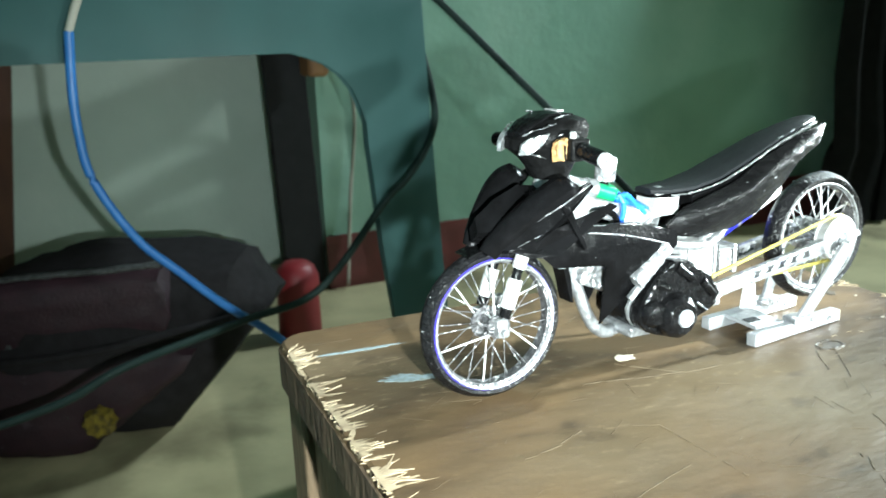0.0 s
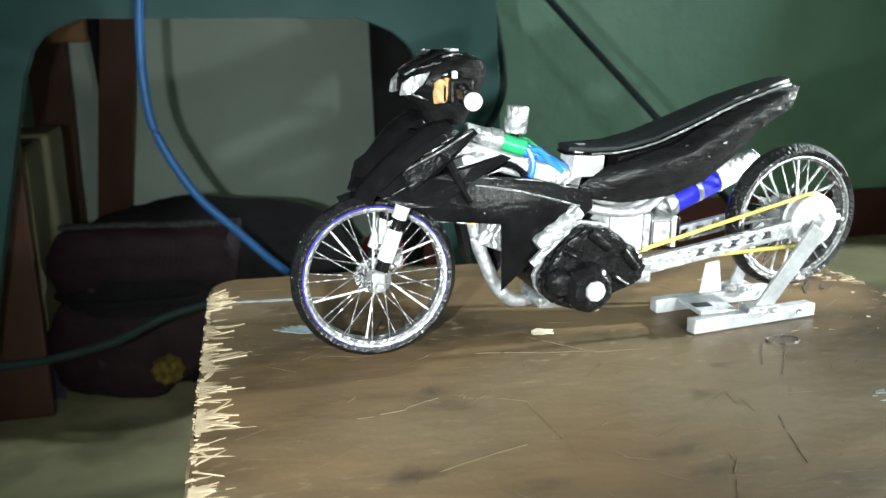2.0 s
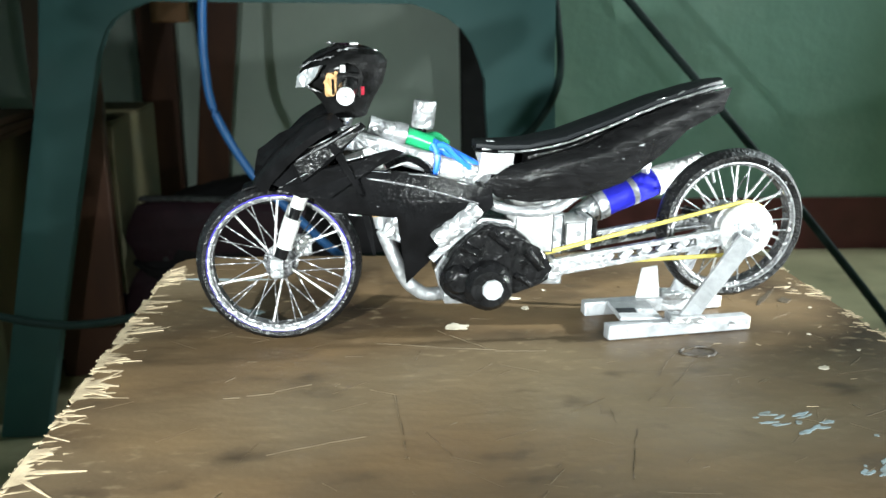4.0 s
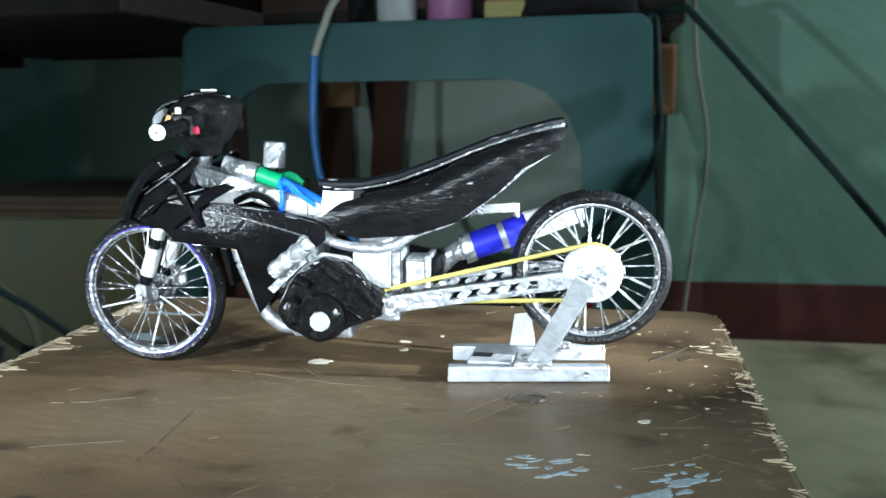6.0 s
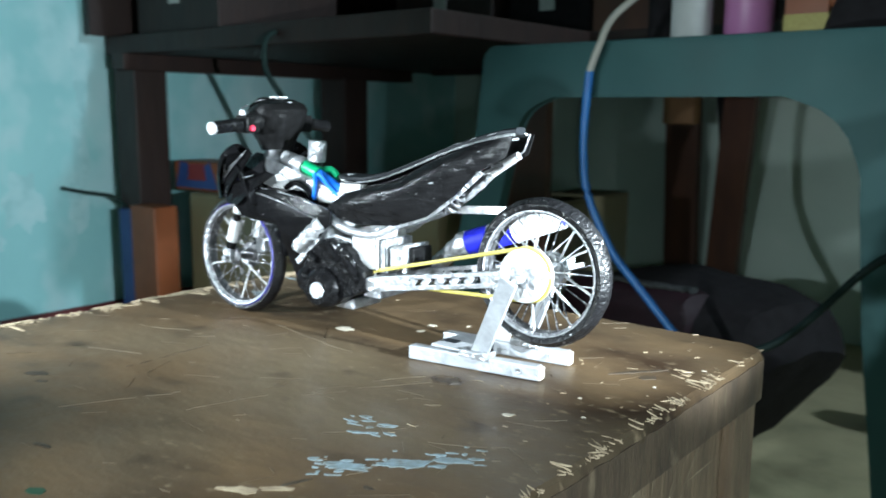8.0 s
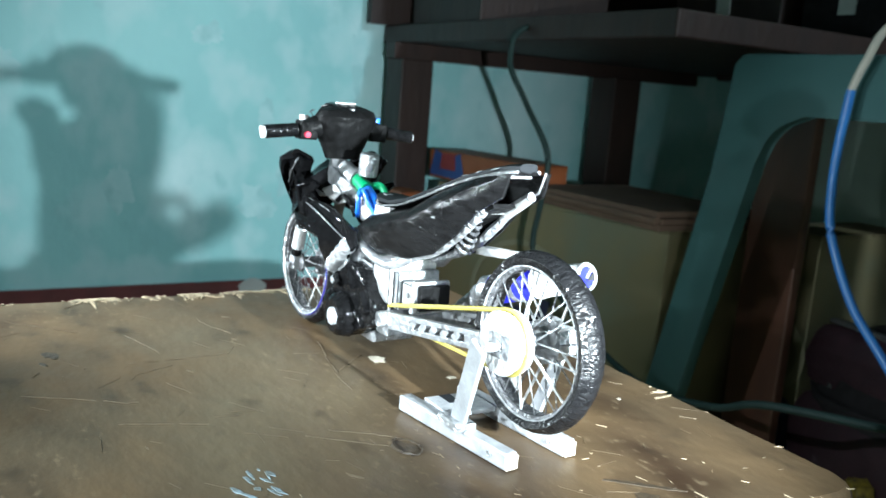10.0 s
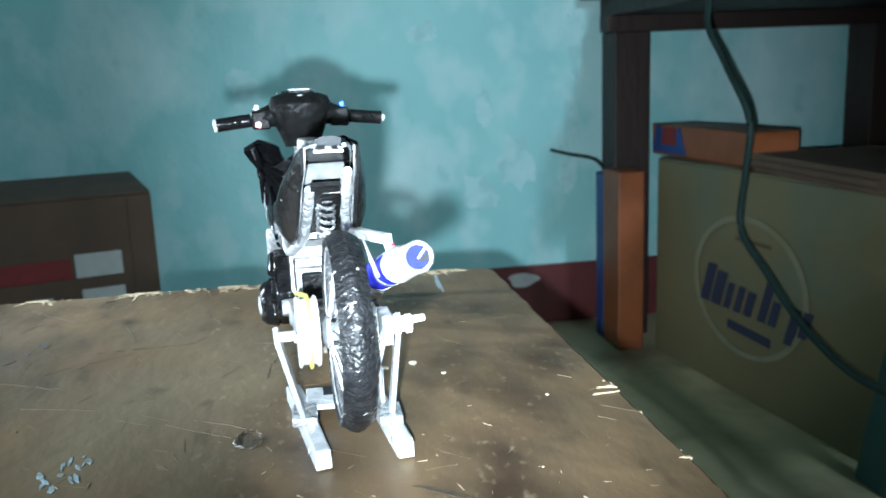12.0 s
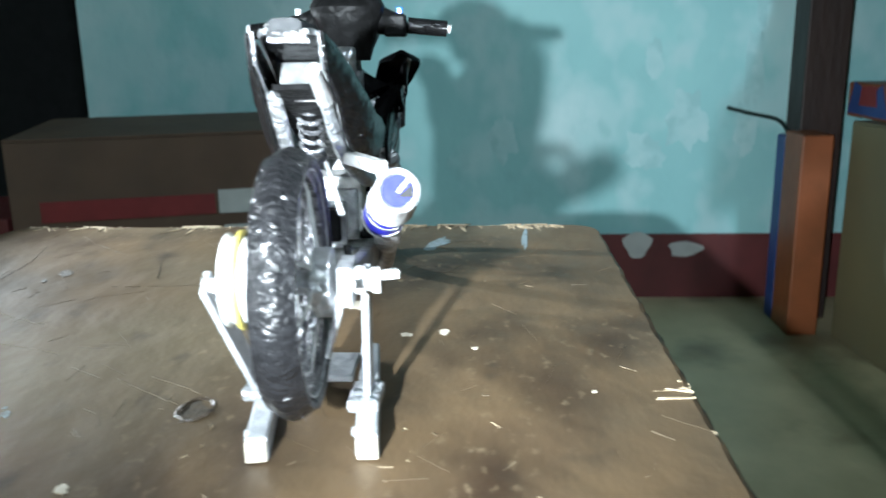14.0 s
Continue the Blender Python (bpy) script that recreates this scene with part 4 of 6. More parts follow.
body = loft([oval(x, 0.02 * math.sin(x * 7), 0.145 * k, 0.11 * k + 0.01, 0.145 * k, 20, 3.0) for x, k in
             ((-0.27, 0.25), (-0.255, 0.72), (-0.2, 0.93), (-0.1, 1.0), (0.0, 1.0), (0.1, 0.98), (0.19, 0.92), (0.235, 0.7), (0.245, 0.3))])
part("body", bagged(slump(crumple(crumple(body, 0.008, 9, 2), 0.004, 38))), BAGBLACK, bag, smooth=True)
front = loft([oval(x, -0.092 + 0.02 * math.sin(x * 7), z, 0.035, h, 18, 3.4) for x, z, h in ((-0.25, 0.085, 0.04), (-0.23, 0.082, 0.072), (-0.1, 0.08, 0.077), (0.03, 0.086, 0.078), (0.10, 0.104, 0.066), (0.15, 0.125, 0.04), (0.18, 0.14, 0.018))])
part("front_pocket", bagged(slump(crumple(crumple(front, 0.005, 12, 2), 0.0035, 45))), BAGPLUM, bag, "plum cloth front pocket", True)
upper = loft([oval(x, -0.086 + 0.02 * math.sin(x * 7), 0.216 + 0.02 * (x + 0.2), 0.032, h, 18, 3.4) for x, h in ((-0.24, 0.02), (-0.22, 0.05), (-0.05, 0.054), (0.08, 0.054), (0.11, 0.048), (0.12, 0.02))])
part("upper_panel", bagged(crumple(crumple(upper, 0.004, 12, 2), 0.003, 50)), BAGPLUM, bag, "dark plum upper panel", True)
part("mesh_band", bagged(crumple(tube(smooth_line([(-0.23, -0.105, 0.268), (-0.1, -0.118, 0.277), (0.05, -0.114, 0.281), (0.13, -0.1, 0.283)]), 0.009, 10, flat=0.5), 0.0015, 60)), MESHGREY, bag, "grey mesh band along the top", True)
part("flap_seam", bagged(tube(smooth_line([(-0.25, -0.115, 0.163), (-0.15, -0.136, 0.160), (0.0, -0.132, 0.168), (0.12, -0.118, 0.187), (0.2, -0.09, 0.2)]), 0.007, 8)), BAGBLACK, bag, smooth=True)
part("print_bar", bagged(crumple(bar((-0.2, -0.1255, 0.178), (-0.135, -0.1285, 0.181), 0.003, 0.006), 0.001, 120)), MESHGREY, bag, "pale worn print")
badge = lathe([(0, -0.012), (0.017, -0.012), (0.02, -0.008), (0.02, 0.01), (0, 0.01)], (0.02, -0.128, 0.065), "y", 24)
for v in badge.verts:
    a = math.atan2(v.co.z - 0.065, v.co.x - 0.02)
    f = 1 + 0.12 * math.cos(8 * a)
    v.co.x, v.co.z = 0.02 + (v.co.x - 0.02) * f, 0.065 + (v.co.z - 0.065) * f
part("badge", bagged(badge), BAGYELLOW, bag, "round yellow flower badge", True)
can = thing("red_tub", "squat red plastic tub with a domed lid by the bench post", "tub", pose(0.092, 1.19, FZ))
part("body", lathe([(0, 0), (0.036, 0), (0.04, 0.008), (0.039, 0.085), (0, 0.085)], (0, 0, 0), "z", 28), REDPLASTIC, can, smooth=True)
part("lid", lathe([(0, 0.0855), (0.041, 0.0855), (0.0415, 0.1), (0.04, 0.118), (0.034, 0.134), (0.022, 0.144), (0, 0.147)], (0, 0, 0), "z", 28), REDPLASTIC, can, smooth=True)

# ---- cables ----
cable = thing("hanging_cable", "blue cable with a grey upper sheath hanging past the table", "cable", pose(0, 0, 0))
part("grey_sheath", tube(smooth_line([(-0.12, 0.80, 0.31), (-0.16, 0.70, 0.28), (-0.208, 0.645, 0.230), (-0.228, 0.64, 0.192), (-0.240, 0.64, 0.162)]), 0.0044, 10), CABLEGREY, cable, "grey sheath", True)
part("blue_sheath", tube(smooth_line([(-0.240, 0.64, 0.162), (-0.244, 0.64, 0.11), (-0.244, 0.64, 0.06), (-0.236, 0.64, 0.01), (-0.201, 0.64, -0.056), (-0.16, 0.64, -0.1), (-0.12, 0.64, -0.141), (-0.055, 0.63, -0.197), (-0.03, 0.56, -0.228), (-0.012, 0.46, -0.285), (0.0, 0.38, -0.345), (0.0, 0.3, FZ + 0.008), (0.01, 0.22, FZ + 0.006)]),
                        0.0049, 10), CABLEBLUE, cable, "blue sheath", True)
for pts, r, lab in (([(-0.80, 0.9, 0.26), (-0.78, 0.62, 0.24), (-0.765, 0.565, 0.185), (-0.72, 0.57, 0.12), (-0.655, 0.57, 0.05), (-0.66, 0.57, -0.02), (-0.667, 0.57, -0.095), (-0.6, 0.57, -0.14), (-0.52, 0.57, -0.185), (-0.41, 0.57, -0.214), (-0.3, 0.57, -0.2),
                      (-0.23, 0.57, -0.172), (-0.1, 0.62, -0.16), (-0.004, 0.645, -0.145), (0.085, 0.65, -0.05), (0.115, 0.651, -0.024), (0.143, 0.651, 0.012), (0.157, 0.654, 0.045), (0.161, 0.67, 0.08), (0.159, 0.695, 0.13), (0.158, 0.725, 0.175), (0.154, 0.75, 0.202), (0.13, 0.77, 0.206)], 0.0045,
                      "black power cable drooping from the bench to the plastic table"),
                    ([(0.13, 0.88, 0.208), (0.19, 0.80, 0.215), (0.21, 0.785, 0.2), (0.29, 0.72, 0.1), (0.37, 0.66, 0.0), (0.445, 0.6, -0.1), (0.52, 0.545, -0.2), (0.61, 0.5, -0.32), (0.68, 0.47, FZ + 0.006)], 0.005, "taut dark cable running down to the floor")):
    tagged(link("power_cable", tube(smooth_line(pts), r, 10), CABLEBLACK, True), lab, "cable")
tagged(link("thin_wire", tube(smooth_line([(-1.296, 0.5, -0.038), (-1.27, 0.53, -0.046), (-1.235, 0.57, -0.055), (-1.21, 0.584, -0.075)]), 0.0035, 8), CABLEBLACK, True), "thin dark wire bent against the wall", "wire")
tagged(link("thin_wire", tube(smooth_line([(0.26, 1.44, 0.5), (0.27, 1.44, 0.2), (0.30, 1.44, 0.0), (0.28, 1.44, -0.2), (0.26, 1.43, -0.39)]), 0.004, 8), CABLEGREY, True), "thin grey wire hanging on the wall", "wire")

# ---- the model motorcycle ----
bike = thing("model_motorcycle", "handmade black and silver underbone motorcycle model with spoked wheels", "model motorcycle", pose(0, 0.0017, 0, 0, 0, 2.9))
B = bike


def mm(*pts):
    return [tuple(v * MM for v in p) for p in pts]


def torus_tyre(R, r_in, half, seg=64):
    """A tyre with a rounded tread and open inner side, round the y axis."""
    prof = [(r_in, -half * 0.72), (r_in + 0.0012, -half * 0.95), ((R + r_in) / 2, -half), (R - 0.0022, -half * 0.82), (R - 0.0006, -half * 0.42), (R, 0),
            (R - 0.0006, half * 0.42), (R - 0.0022, half * 0.82), ((R + r_in) / 2, half), (r_in + 0.0012, half * 0.95), (r_in, half * 0.72)]
    bm = lathe(prof + [prof[0]], (0, 0, 0), "y", seg)
    for v in bm.verts:
        v.co += 0.00022 * noise.noise_vector(v.co * 260)
    return bm


def spoke_mesh(name, inner, outer, width, yi, yo, lean, s_mix=True):
    """A flat spoke in the x-z plane, from the hub to the rim."""
    bm = bar((inner * math.sin(lean), yi, inner * math.cos(lean)), (0, yo, outer), width, width * 0.55, 0.0)
    me = bpy.data.meshes.new(name)
    bmesh.ops.recalc_face_normals(bm, faces=bm.faces)
    bm.to_mesh(me)
    bm.free()
    me.materials.append(WHITE if width > 0.0007 else SILVER if s_mix else RIMGREY)
    return me


def wheel(name, x, y, z, R, half, label, stripe, thin):
    """A spoked wheel: rim, tyre, hub, stripe and its single spokes."""
    r = R - 0.0053
    prof = [(r - 0.0016, -half * 0.62), (r, -half * 0.74), (r, half * 0.74), (r - 0.0016, half * 0.62), (r - 0.0012, 0), (r - 0.0016, -half * 0.62)]
    rim = part(name, lathe(prof, (0, 0, 0), "y", 64), RIMGREY, B, label, True)
    rim.matrix_local = pose(x * MM, y * MM, z * MM)
    part("tyre", torus_tyre(R, r, half), TYRE, rim, "black painted tyre with silvery scuffs and coloured-in glints", True)
    for s in (-1, 1):
        part("rim_edge", lathe([(r - 0.0007, s * half * 0.8), (r - 0.0002, s * half * 0.86), (r + 0.0001, s * half * 0.89), (r - 0.0004, s * half * 0.9), (r - 0.0007, s * half * 0.8)], (0, 0, 0), "y", 64), SILVER, rim, "silver rim edge", True)
    if stripe:
        part("rim_lip", lathe([(r - 0.0006, -half * 0.95), (r + 0.0002, -half * 1.1), (r + 0.0004, -half * 1.1), (r + 0.0002, -half * 0.9), (r - 0.0006, -half * 0.95)], (0, 0, 0), "y", 64), FOIL, rim, "silver rim lip", True)
        part("rim_stripe", lathe([(r + 0.0005, -half * 1.08), (r + 0.0010, -half * 0.95), (r + 0.0004, -half * 0.9), (r + 0.0005, -half * 1.08)], (0, 0, 0), "y", 64), VIOLET, rim, "violet blue rim stripe", True)
    part("hub", lathe([(0, -0.008), (0.003, -0.008), (0.0052, -0.0068), (0.0052, -0.0055), (0.003, -0.005), (0.003, 0.005), (0.0052, 0.0055), (0.0052, 0.0068), (0.003, 0.008), (0, 0.008)], (0, 0, 0), "y", 24), RIMGREY if stripe else SILVER, rim, smooth=True)
    kinds = [spoke_mesh("spoke", 0.0045, r - 0.0014, w, s * 0.0058, s * half * 0.3, s2 * 0.42, s < 0 and not stripe) for s in (-1, 1) for s2 in (-1, 1) for w in (thin, thin * 1.8)]
    for k in range(34):
        sp = new("spoke", kinds[(k % 4) * 2 + (1 if k % 6 == 0 or (not stripe and k % 7 == 3) else 0)])
        sp.parent = rim
        sp.matrix_local = pose(0, 0, 0, 0, 360 * k / 34 + (3 if k % 2 else 0) + rnd.uniform(-2.5, 2.5), 0)
    return rim


fw = wheel("front_wheel", -94.8, -0.2, 32.8, 0.0332, 0.0042, "spoked silver front wheel", True, 0.00042)
rw = wheel("rear_wheel", 96.5, 1.0, 44.2, 0.0328, 0.0052, "spoked silver rear wheel", False, 0.00055)

# front fork
for s in (-1, 1):
    y = s * 9.5
    part("fork_upper", tube(mm((-81, y, 72), (-84.5, y, 63.5), (-86.8, y, 57.5)), 0.0029, 14), WHITE, B, "white upper fork sleeve", True)
    part("fork_gap", tube(mm((-86.6, y, 58), (-88.6, y, 52.5)), 0.0021, 12), BLACK, B, "black fork stanchion", True)
    part("fork_lower", tube(mm((-88.3, y, 53.2), (-92.5, y, 41.5)), 0.0032, 14), WHITE, B, "white lower fork leg", True)
    part("fork_tie", tube(mm((-92.4, y, 42), (-94, y, 37.5)), 0.0026, 12), BLACK, B, "black band", True)
    part("axle_lug", crumple(box(-0.0980, -0.0928, (y - 2.2) * MM, (y + 2.2) * MM, 0.0292, 0.0372, 0.001), 0.0003, 300), FOIL, B, "crumpled foil axle lug")
    part("axle_nut", lathe([(0, 0), (0.0016, 0), (0.0016, 0.0016), (0, 0.0016)], (-0.0953, (y - 4.2 if s < 0 else y + 2.6) * MM, 0.0318), "y", 8), SILVER, B)
part("fork_bridge", box(-0.083, -0.0745, -0.012, 0.012, 0.0715, 0.0765, 0.001), FOIL, B)
part("brake_disc", lathe([(0.004, 0.0048), (0.0072, 0.0048), (0.0072, 0.0056), (0.004, 0.0056), (0.004, 0.0048)], (-0.0948, 0, 0.0315), "y", 32), RIMGREY, B, smooth=True)
part("brake_caliper", crumple(box(-0.089, -0.082, 0.004, 0.008, 0.0335, 0.0425, 0.001), 0.0003, 300), FOIL, B)
part("front_mudguard", loft([[(cx + 0.0345 * math.cos(a) * 1.0, w, 0.0315 + 0.0345 * math.sin(a)) for w in (-0.006, 0.006)]
                             + [(cx + 0.0352 * math.cos(a), w, 0.0315 + 0.0352 * math.sin(a)) for w in (0.006, -0.006)] for a, cx in ((radians(52 + 6 * k), -0.0948) for k in range(11))]), BLACK, B, smooth=True)
part("inner_guard", crumple(plate([(-0.0625, 0.057), (-0.0600, 0.057), (-0.0575, 0.047), (-0.0562, 0.036), (-0.0575, 0.036), (-0.0600, 0.047)], -0.0045, 0.0045), 0.0003, 200), SLEEK, B, "black inner guard behind the wheel")

part("horn", crumple(tube(mm((-93, 0, 80), (-96, 0, 79)), 0.0022, 10), 0.0004, 400), FOIL, B, "small silver horn in the nose", True)

# head cowl and handlebar
def slab_loop(z, x0, x1, w, n=20, p=3.2):
    out = []
    for k in range(n):
        a = 2 * math.pi * k / n
        c, q = math.cos(a), math.sin(a)
        f = (abs(c) ** p + abs(q) ** p) ** (-1 / p)
        out.append(((x0 + x1) / 2 * MM + (x1 - x0) / 2 * MM * c * f, w * MM * q * f * (1.0 if c > 0 else 1.0 + 0.35 * c * min(1, f)), z * MM))
    return out


head = loft([slab_loop(*v) for v in ((92, -73, -59, 8.5), (97, -76, -57, 10), (101, -79, -55, 12), (105, -84.5, -52.5, 13), (109, -84, -51.5, 14.5), (113, -79, -51, 15), (116, -74, -53, 13.5), (117.5, -70, -57, 9.5))])
part("head_cowl", crumple(head, 0.0006, 160), MATTE, B, "rough matt black handlebar cowl", True)
for s in (-1, 1):
    part("cowl_arm", tube(mm((-66, s * 11, 108), (-66, s * 16, 106.8), (-66, s * 20, 106)), [0.0062, 0.005, 0.0042], 12), MATTE, B, smooth=True)
part("visor", crumple(loft([oval(x * MM, 0, z * MM, ry * MM, 1.2 * MM, 12, 3.0) for x, z, ry in ((-83, 111, 5), (-77, 115, 8.5), (-70, 118.2, 8), (-62, 118, 6), (-57, 116, 3))]), 0.0004, 300), BLACK, B, "glossy black visor", True)
part("dash_panel", box(-0.0650, -0.0618, -0.0050, 0.0050, 0.1190, 0.1198, 0.0003), WHITE, B, "white dash panel")
part("dash_rim", tube(mm((-68, -6, 118.2), (-59, -6.5, 117.4), (-57.5, 0, 117), (-59, 6.5, 117.4), (-68, 6, 118.2)), 0.0008, 8), BLACK, B, "glossy black dash rim")
part("key_lug", lathe([(0, 0), (0.0022, 0), (0.0016, 0.0035), (0, 0.0035)], (-0.0560, 0, 0.1135), "z", 12), SILVER, B)
for s in (-1, 1):
    lamp_o = [(-0.0848, 0.1035), (-0.0840, 0.1078), (-0.0812, 0.1102), (-0.0752, 0.1122), (-0.0775, 0.1076), (-0.0812, 0.1040)]
    bm = bmesh.new()
    lo = [bm.verts.new((a, s * (0.004 + (a + 0.088) * 0.82), b)) for a, b in lamp_o]
    hi = [bm.verts.new((a - 0.0008, s * (0.0062 + (a + 0.088) * 0.82), b)) for a, b in lamp_o]
    bm.faces.new(lo)
    bm.faces.new(hi[::-1])
    for i in range(6):
        bm.faces.new((lo[i], hi[i], hi[(i + 1) % 6], lo[(i + 1) % 6]))
    part("headlight", bm, FOIL, B, "faceted white headlight")
    part("grip", tube(mm((-66, s * 24, 105.5), (-67, s * 33, 104.5), (-67.5, s * 40, 103.8)), 0.0033, 14), BLACK, B, "black grip", True)
    part("bar_end", tube(mm((-67.5, s * 40.05, 103.8), (-67.6, s * 41.6, 103.6)), 0.0031 if s < 0 else 0.0018, 14), WHITE, B, "white bar end", True)
    part("bar_hole", tube(mm((-67.6, s * 41.5, 103.6), (-67.6, s * 41.72, 103.6)), 0.0006, 10), RIMGREY, B, "grey hole in the bar end", True)
    part("switch_box", crumple(box(-0.0705, -0.0615, min(s * 0.0145, s * 0.0235), max(s * 0.0145, s * 0.0235), 0.1010, 0.1100, 0.001), 0.0004, 300), MATTE, B)
    part("lever_nub", box(-0.0690, -0.0672, min(s * 0.0195, s * 0.0220), max(s * 0.0195, s * 0.0220), 0.1098, 0.1128, 0.0005), WHITE if s < 0 else TUBEBLUE, B, "small white lever" if s < 0 else "small blue lever")
part("bare_end", crumple(box(-0.0742, -0.0700, -0.0200, -0.0150, 0.1014, 0.1094, 0.0010), 0.0013, 420, 2), TAN, B, "bare wood left unpainted")
part("bare_end", crumple(box(-0.0712, -0.0690, -0.0203, -0.0160, 0.1056, 0.1100, 0.0006), 0.0011, 520, 2), TAN, B, "bare wood left unpainted")
part("paint_crack", crumple(box(-0.0722, -0.0714, -0.0212, -0.0204, 0.1020, 0.1075, 0.0002), 0.0005, 600), BLACK, B, "black paint run")
for p, q in (((-84, -8, 110.5), (-77, -12.5, 114)), ((-78, -12.8, 113.6), (-71, -13, 115.4)), ((-70, -10.5, 117.2), (-62, -10, 117.8)), ((-61, -11, 116.5), (-55, -10.5, 113.8)), ((-83, -10.5, 104.2), (-76, -13.2, 102)),
             ((-74, 5, 118.9), (-67, 8.5, 118)), ((-82, 9, 111.5), (-75, 12.8, 114.6)), ((-57, 2, 117), (-54, 7, 113.5)), ((-71, -15.5, 110.8), (-65, -15.2, 111.6))):
    part("tape_edge", crumple(tube(smooth_line(mm(p, [(u + v) / 2 + (0.4 if k == 2 else 0) for k, (u, v) in enumerate(zip(p, q))], q), 4), [0.0001, 0.0003, 0.0004, 0.0002, 0.0004, 0.0002, 0.0003, 0.0002, 0.0001], 6), 0.0006, 600), RIMGREY, B, "ragged silver tape edge")
part("red_button", lathe([(0, 0), (0.0017, 0), (0.0015, 0.0014), (0, 0.0014)], (-0.0618, -0.0205, 0.1035), "x", 12), REDBIT, B)

# steering head, frame tube and bits on it
part("steering_head", tube(mm((-66.5, 0, 96), (-73, 0, 78)), 0.0042, 16), SILVER, B, smooth=True)
part("main_tube", crumple(bar((-0.071, 0, 0.0845), (-0.010, 0, 0.0660), 0.0095, 0.0085, 0.001), 0.0004, 200), SILVER, B, "silver painted main tube")
for s in (-1, 1):
    part("head_gusset", plate([(-0.074, 0.0755), (-0.058, 0.0800), (-0.044, 0.0735), (-0.056, 0.0700)], s * 0.0055 - 0.0006, s * 0.0055 + 0.0006), WHITE, B)
part("silver_sleeve", tube(mm((-58, -1, 88.5), (-47, -1, 85.3)), 0.0036, 14), FOIL, B, smooth=True)
part("silver_collar", tube(mm((-48.5, -1, 85.6), (-43.5, -1, 84.3)), 0.0043, 14), SILVER, B, smooth=True)
part("green_sleeve", tube(mm((-43.4, -1, 84.2), (-33.5, -1, 80.6)), 0.0034, 14), GREEN, B, "green tape sleeve", True)
part("blue_sleeve", tube(mm((-33.6, -1, 80.5), (-25, -1, 76.2), (-15, -1, 70.8)), 0.0026, 12), TUBEBLUE, B, "bright blue tube", True)
part("blue_loop", tube(smooth_line(mm((-33, -4.6, 81), (-31.5, -6.2, 77), (-31.8, -6.4, 72), (-33, -5.6, 68))), 0.0012, 8), TUBEBLUE, B, "bright blue loop", True)
part("blue_loop", tube(smooth_line(mm((-34, -3.5, 79), (-29, -5.0, 80.5), (-24, -5.0, 76), (-18, -4.0, 71))), 0.0012, 8), TUBEBLUE, B, "bright blue loop", True)
part("green_loop", tube(smooth_line(mm((-36, 3, 82), (-31, 5, 82.5), (-26, 5, 79))), 0.0018, 8), GREEN, B, smooth=True)
part("cap_stem", tube(mm((-37.5, 0.5, 80), (-36.8, 0.5, 88)), 0.0018, 10), BLACK, B, smooth=True)
cap = lathe([(0, 0), (0.0042, 0), (0.0046, 0.0008), (0.0046, 0.0098), (0.0042, 0.0106), (0, 0.0106)], (0, 0, 0), "z", 22)
part("silver_cap", cap, FOIL, B, "silver foil cap", True).matrix_local = pose(-0.0368, 0.0005, 0.0868, 0, 6, 0)
part("engine_hose", tube(smooth_line(mm((-52, -7, 73), (-44, -8, 76), (-37, -7, 73), (-34, -6, 68))), 0.0014, 8), BLACK, B, smooth=True)
part("white_block", crumple(box(-0.031, -0.021, -0.0055, 0.0055, 0.0665, 0.0735, 0.001), 0.0004, 200), WHITE, B, "white block under the blue tube")

def tail_flare(x):
    """How the tail panels close in towards the rear tip and open towards the front."""
    return 1.08 - 4.4 * max(0.0, x - 0.012) + 0.5 * min(0.3, max(0, 0.02 - x) * 8)


def spoon(s):
    """One thin rounded lobe of the nose, rising and widening from the tip."""
    spine = smooth_line(mm((-103.5, 7, 67), (-100, 9.5, 73.5), (-92.5, 14, 82), (-84.5, 18, 89.5), (-77, 20.2, 94.3), (-72.5, 20.8, 95.6)), 4)
    k = len(spine) - 1
    bm = bmesh.new()
    shells = []
    for depth in (0.0, 0.0026):
        rows = []
        for i, c in enumerate(spine):
            f = i / k
            half = 0.0036 + 0.0052 * math.sin(min(1.0, f * 1.25) * math.pi / 2) - 0.0050 * max(0.0, f - 0.78) / 0.22
            row = []
            for j in range(9):
                v = j / 4 - 1
                back = 0.0042 * v * v + depth
                row.append(bm.verts.new((c.x + back * 0.78, s * (c.y + v * half), c.z - back * 0.62)))
            rows.append(row)
        shells.append(rows)
        for a, b in zip(rows, rows[1:]):
            for j in range(8):
                bm.faces.new((a[j], a[j + 1], b[j + 1], b[j]))
    front, rear = shells
    rim = front[0] + [r[-1] for r in front[1:-1]] + front[-1][::-1] + [r[0] for r in front[-2:0:-1]]
    rim_back = rear[0] + [r[-1] for r in rear[1:-1]] + rear[-1][::-1] + [r[0] for r in rear[-2:0:-1]]
    for j in range(len(rim)):
        bm.faces.new((rim[j], rim[(j + 1) % len(rim)], rim_back[(j + 1) % len(rim)], rim_back[j]))
    return bm


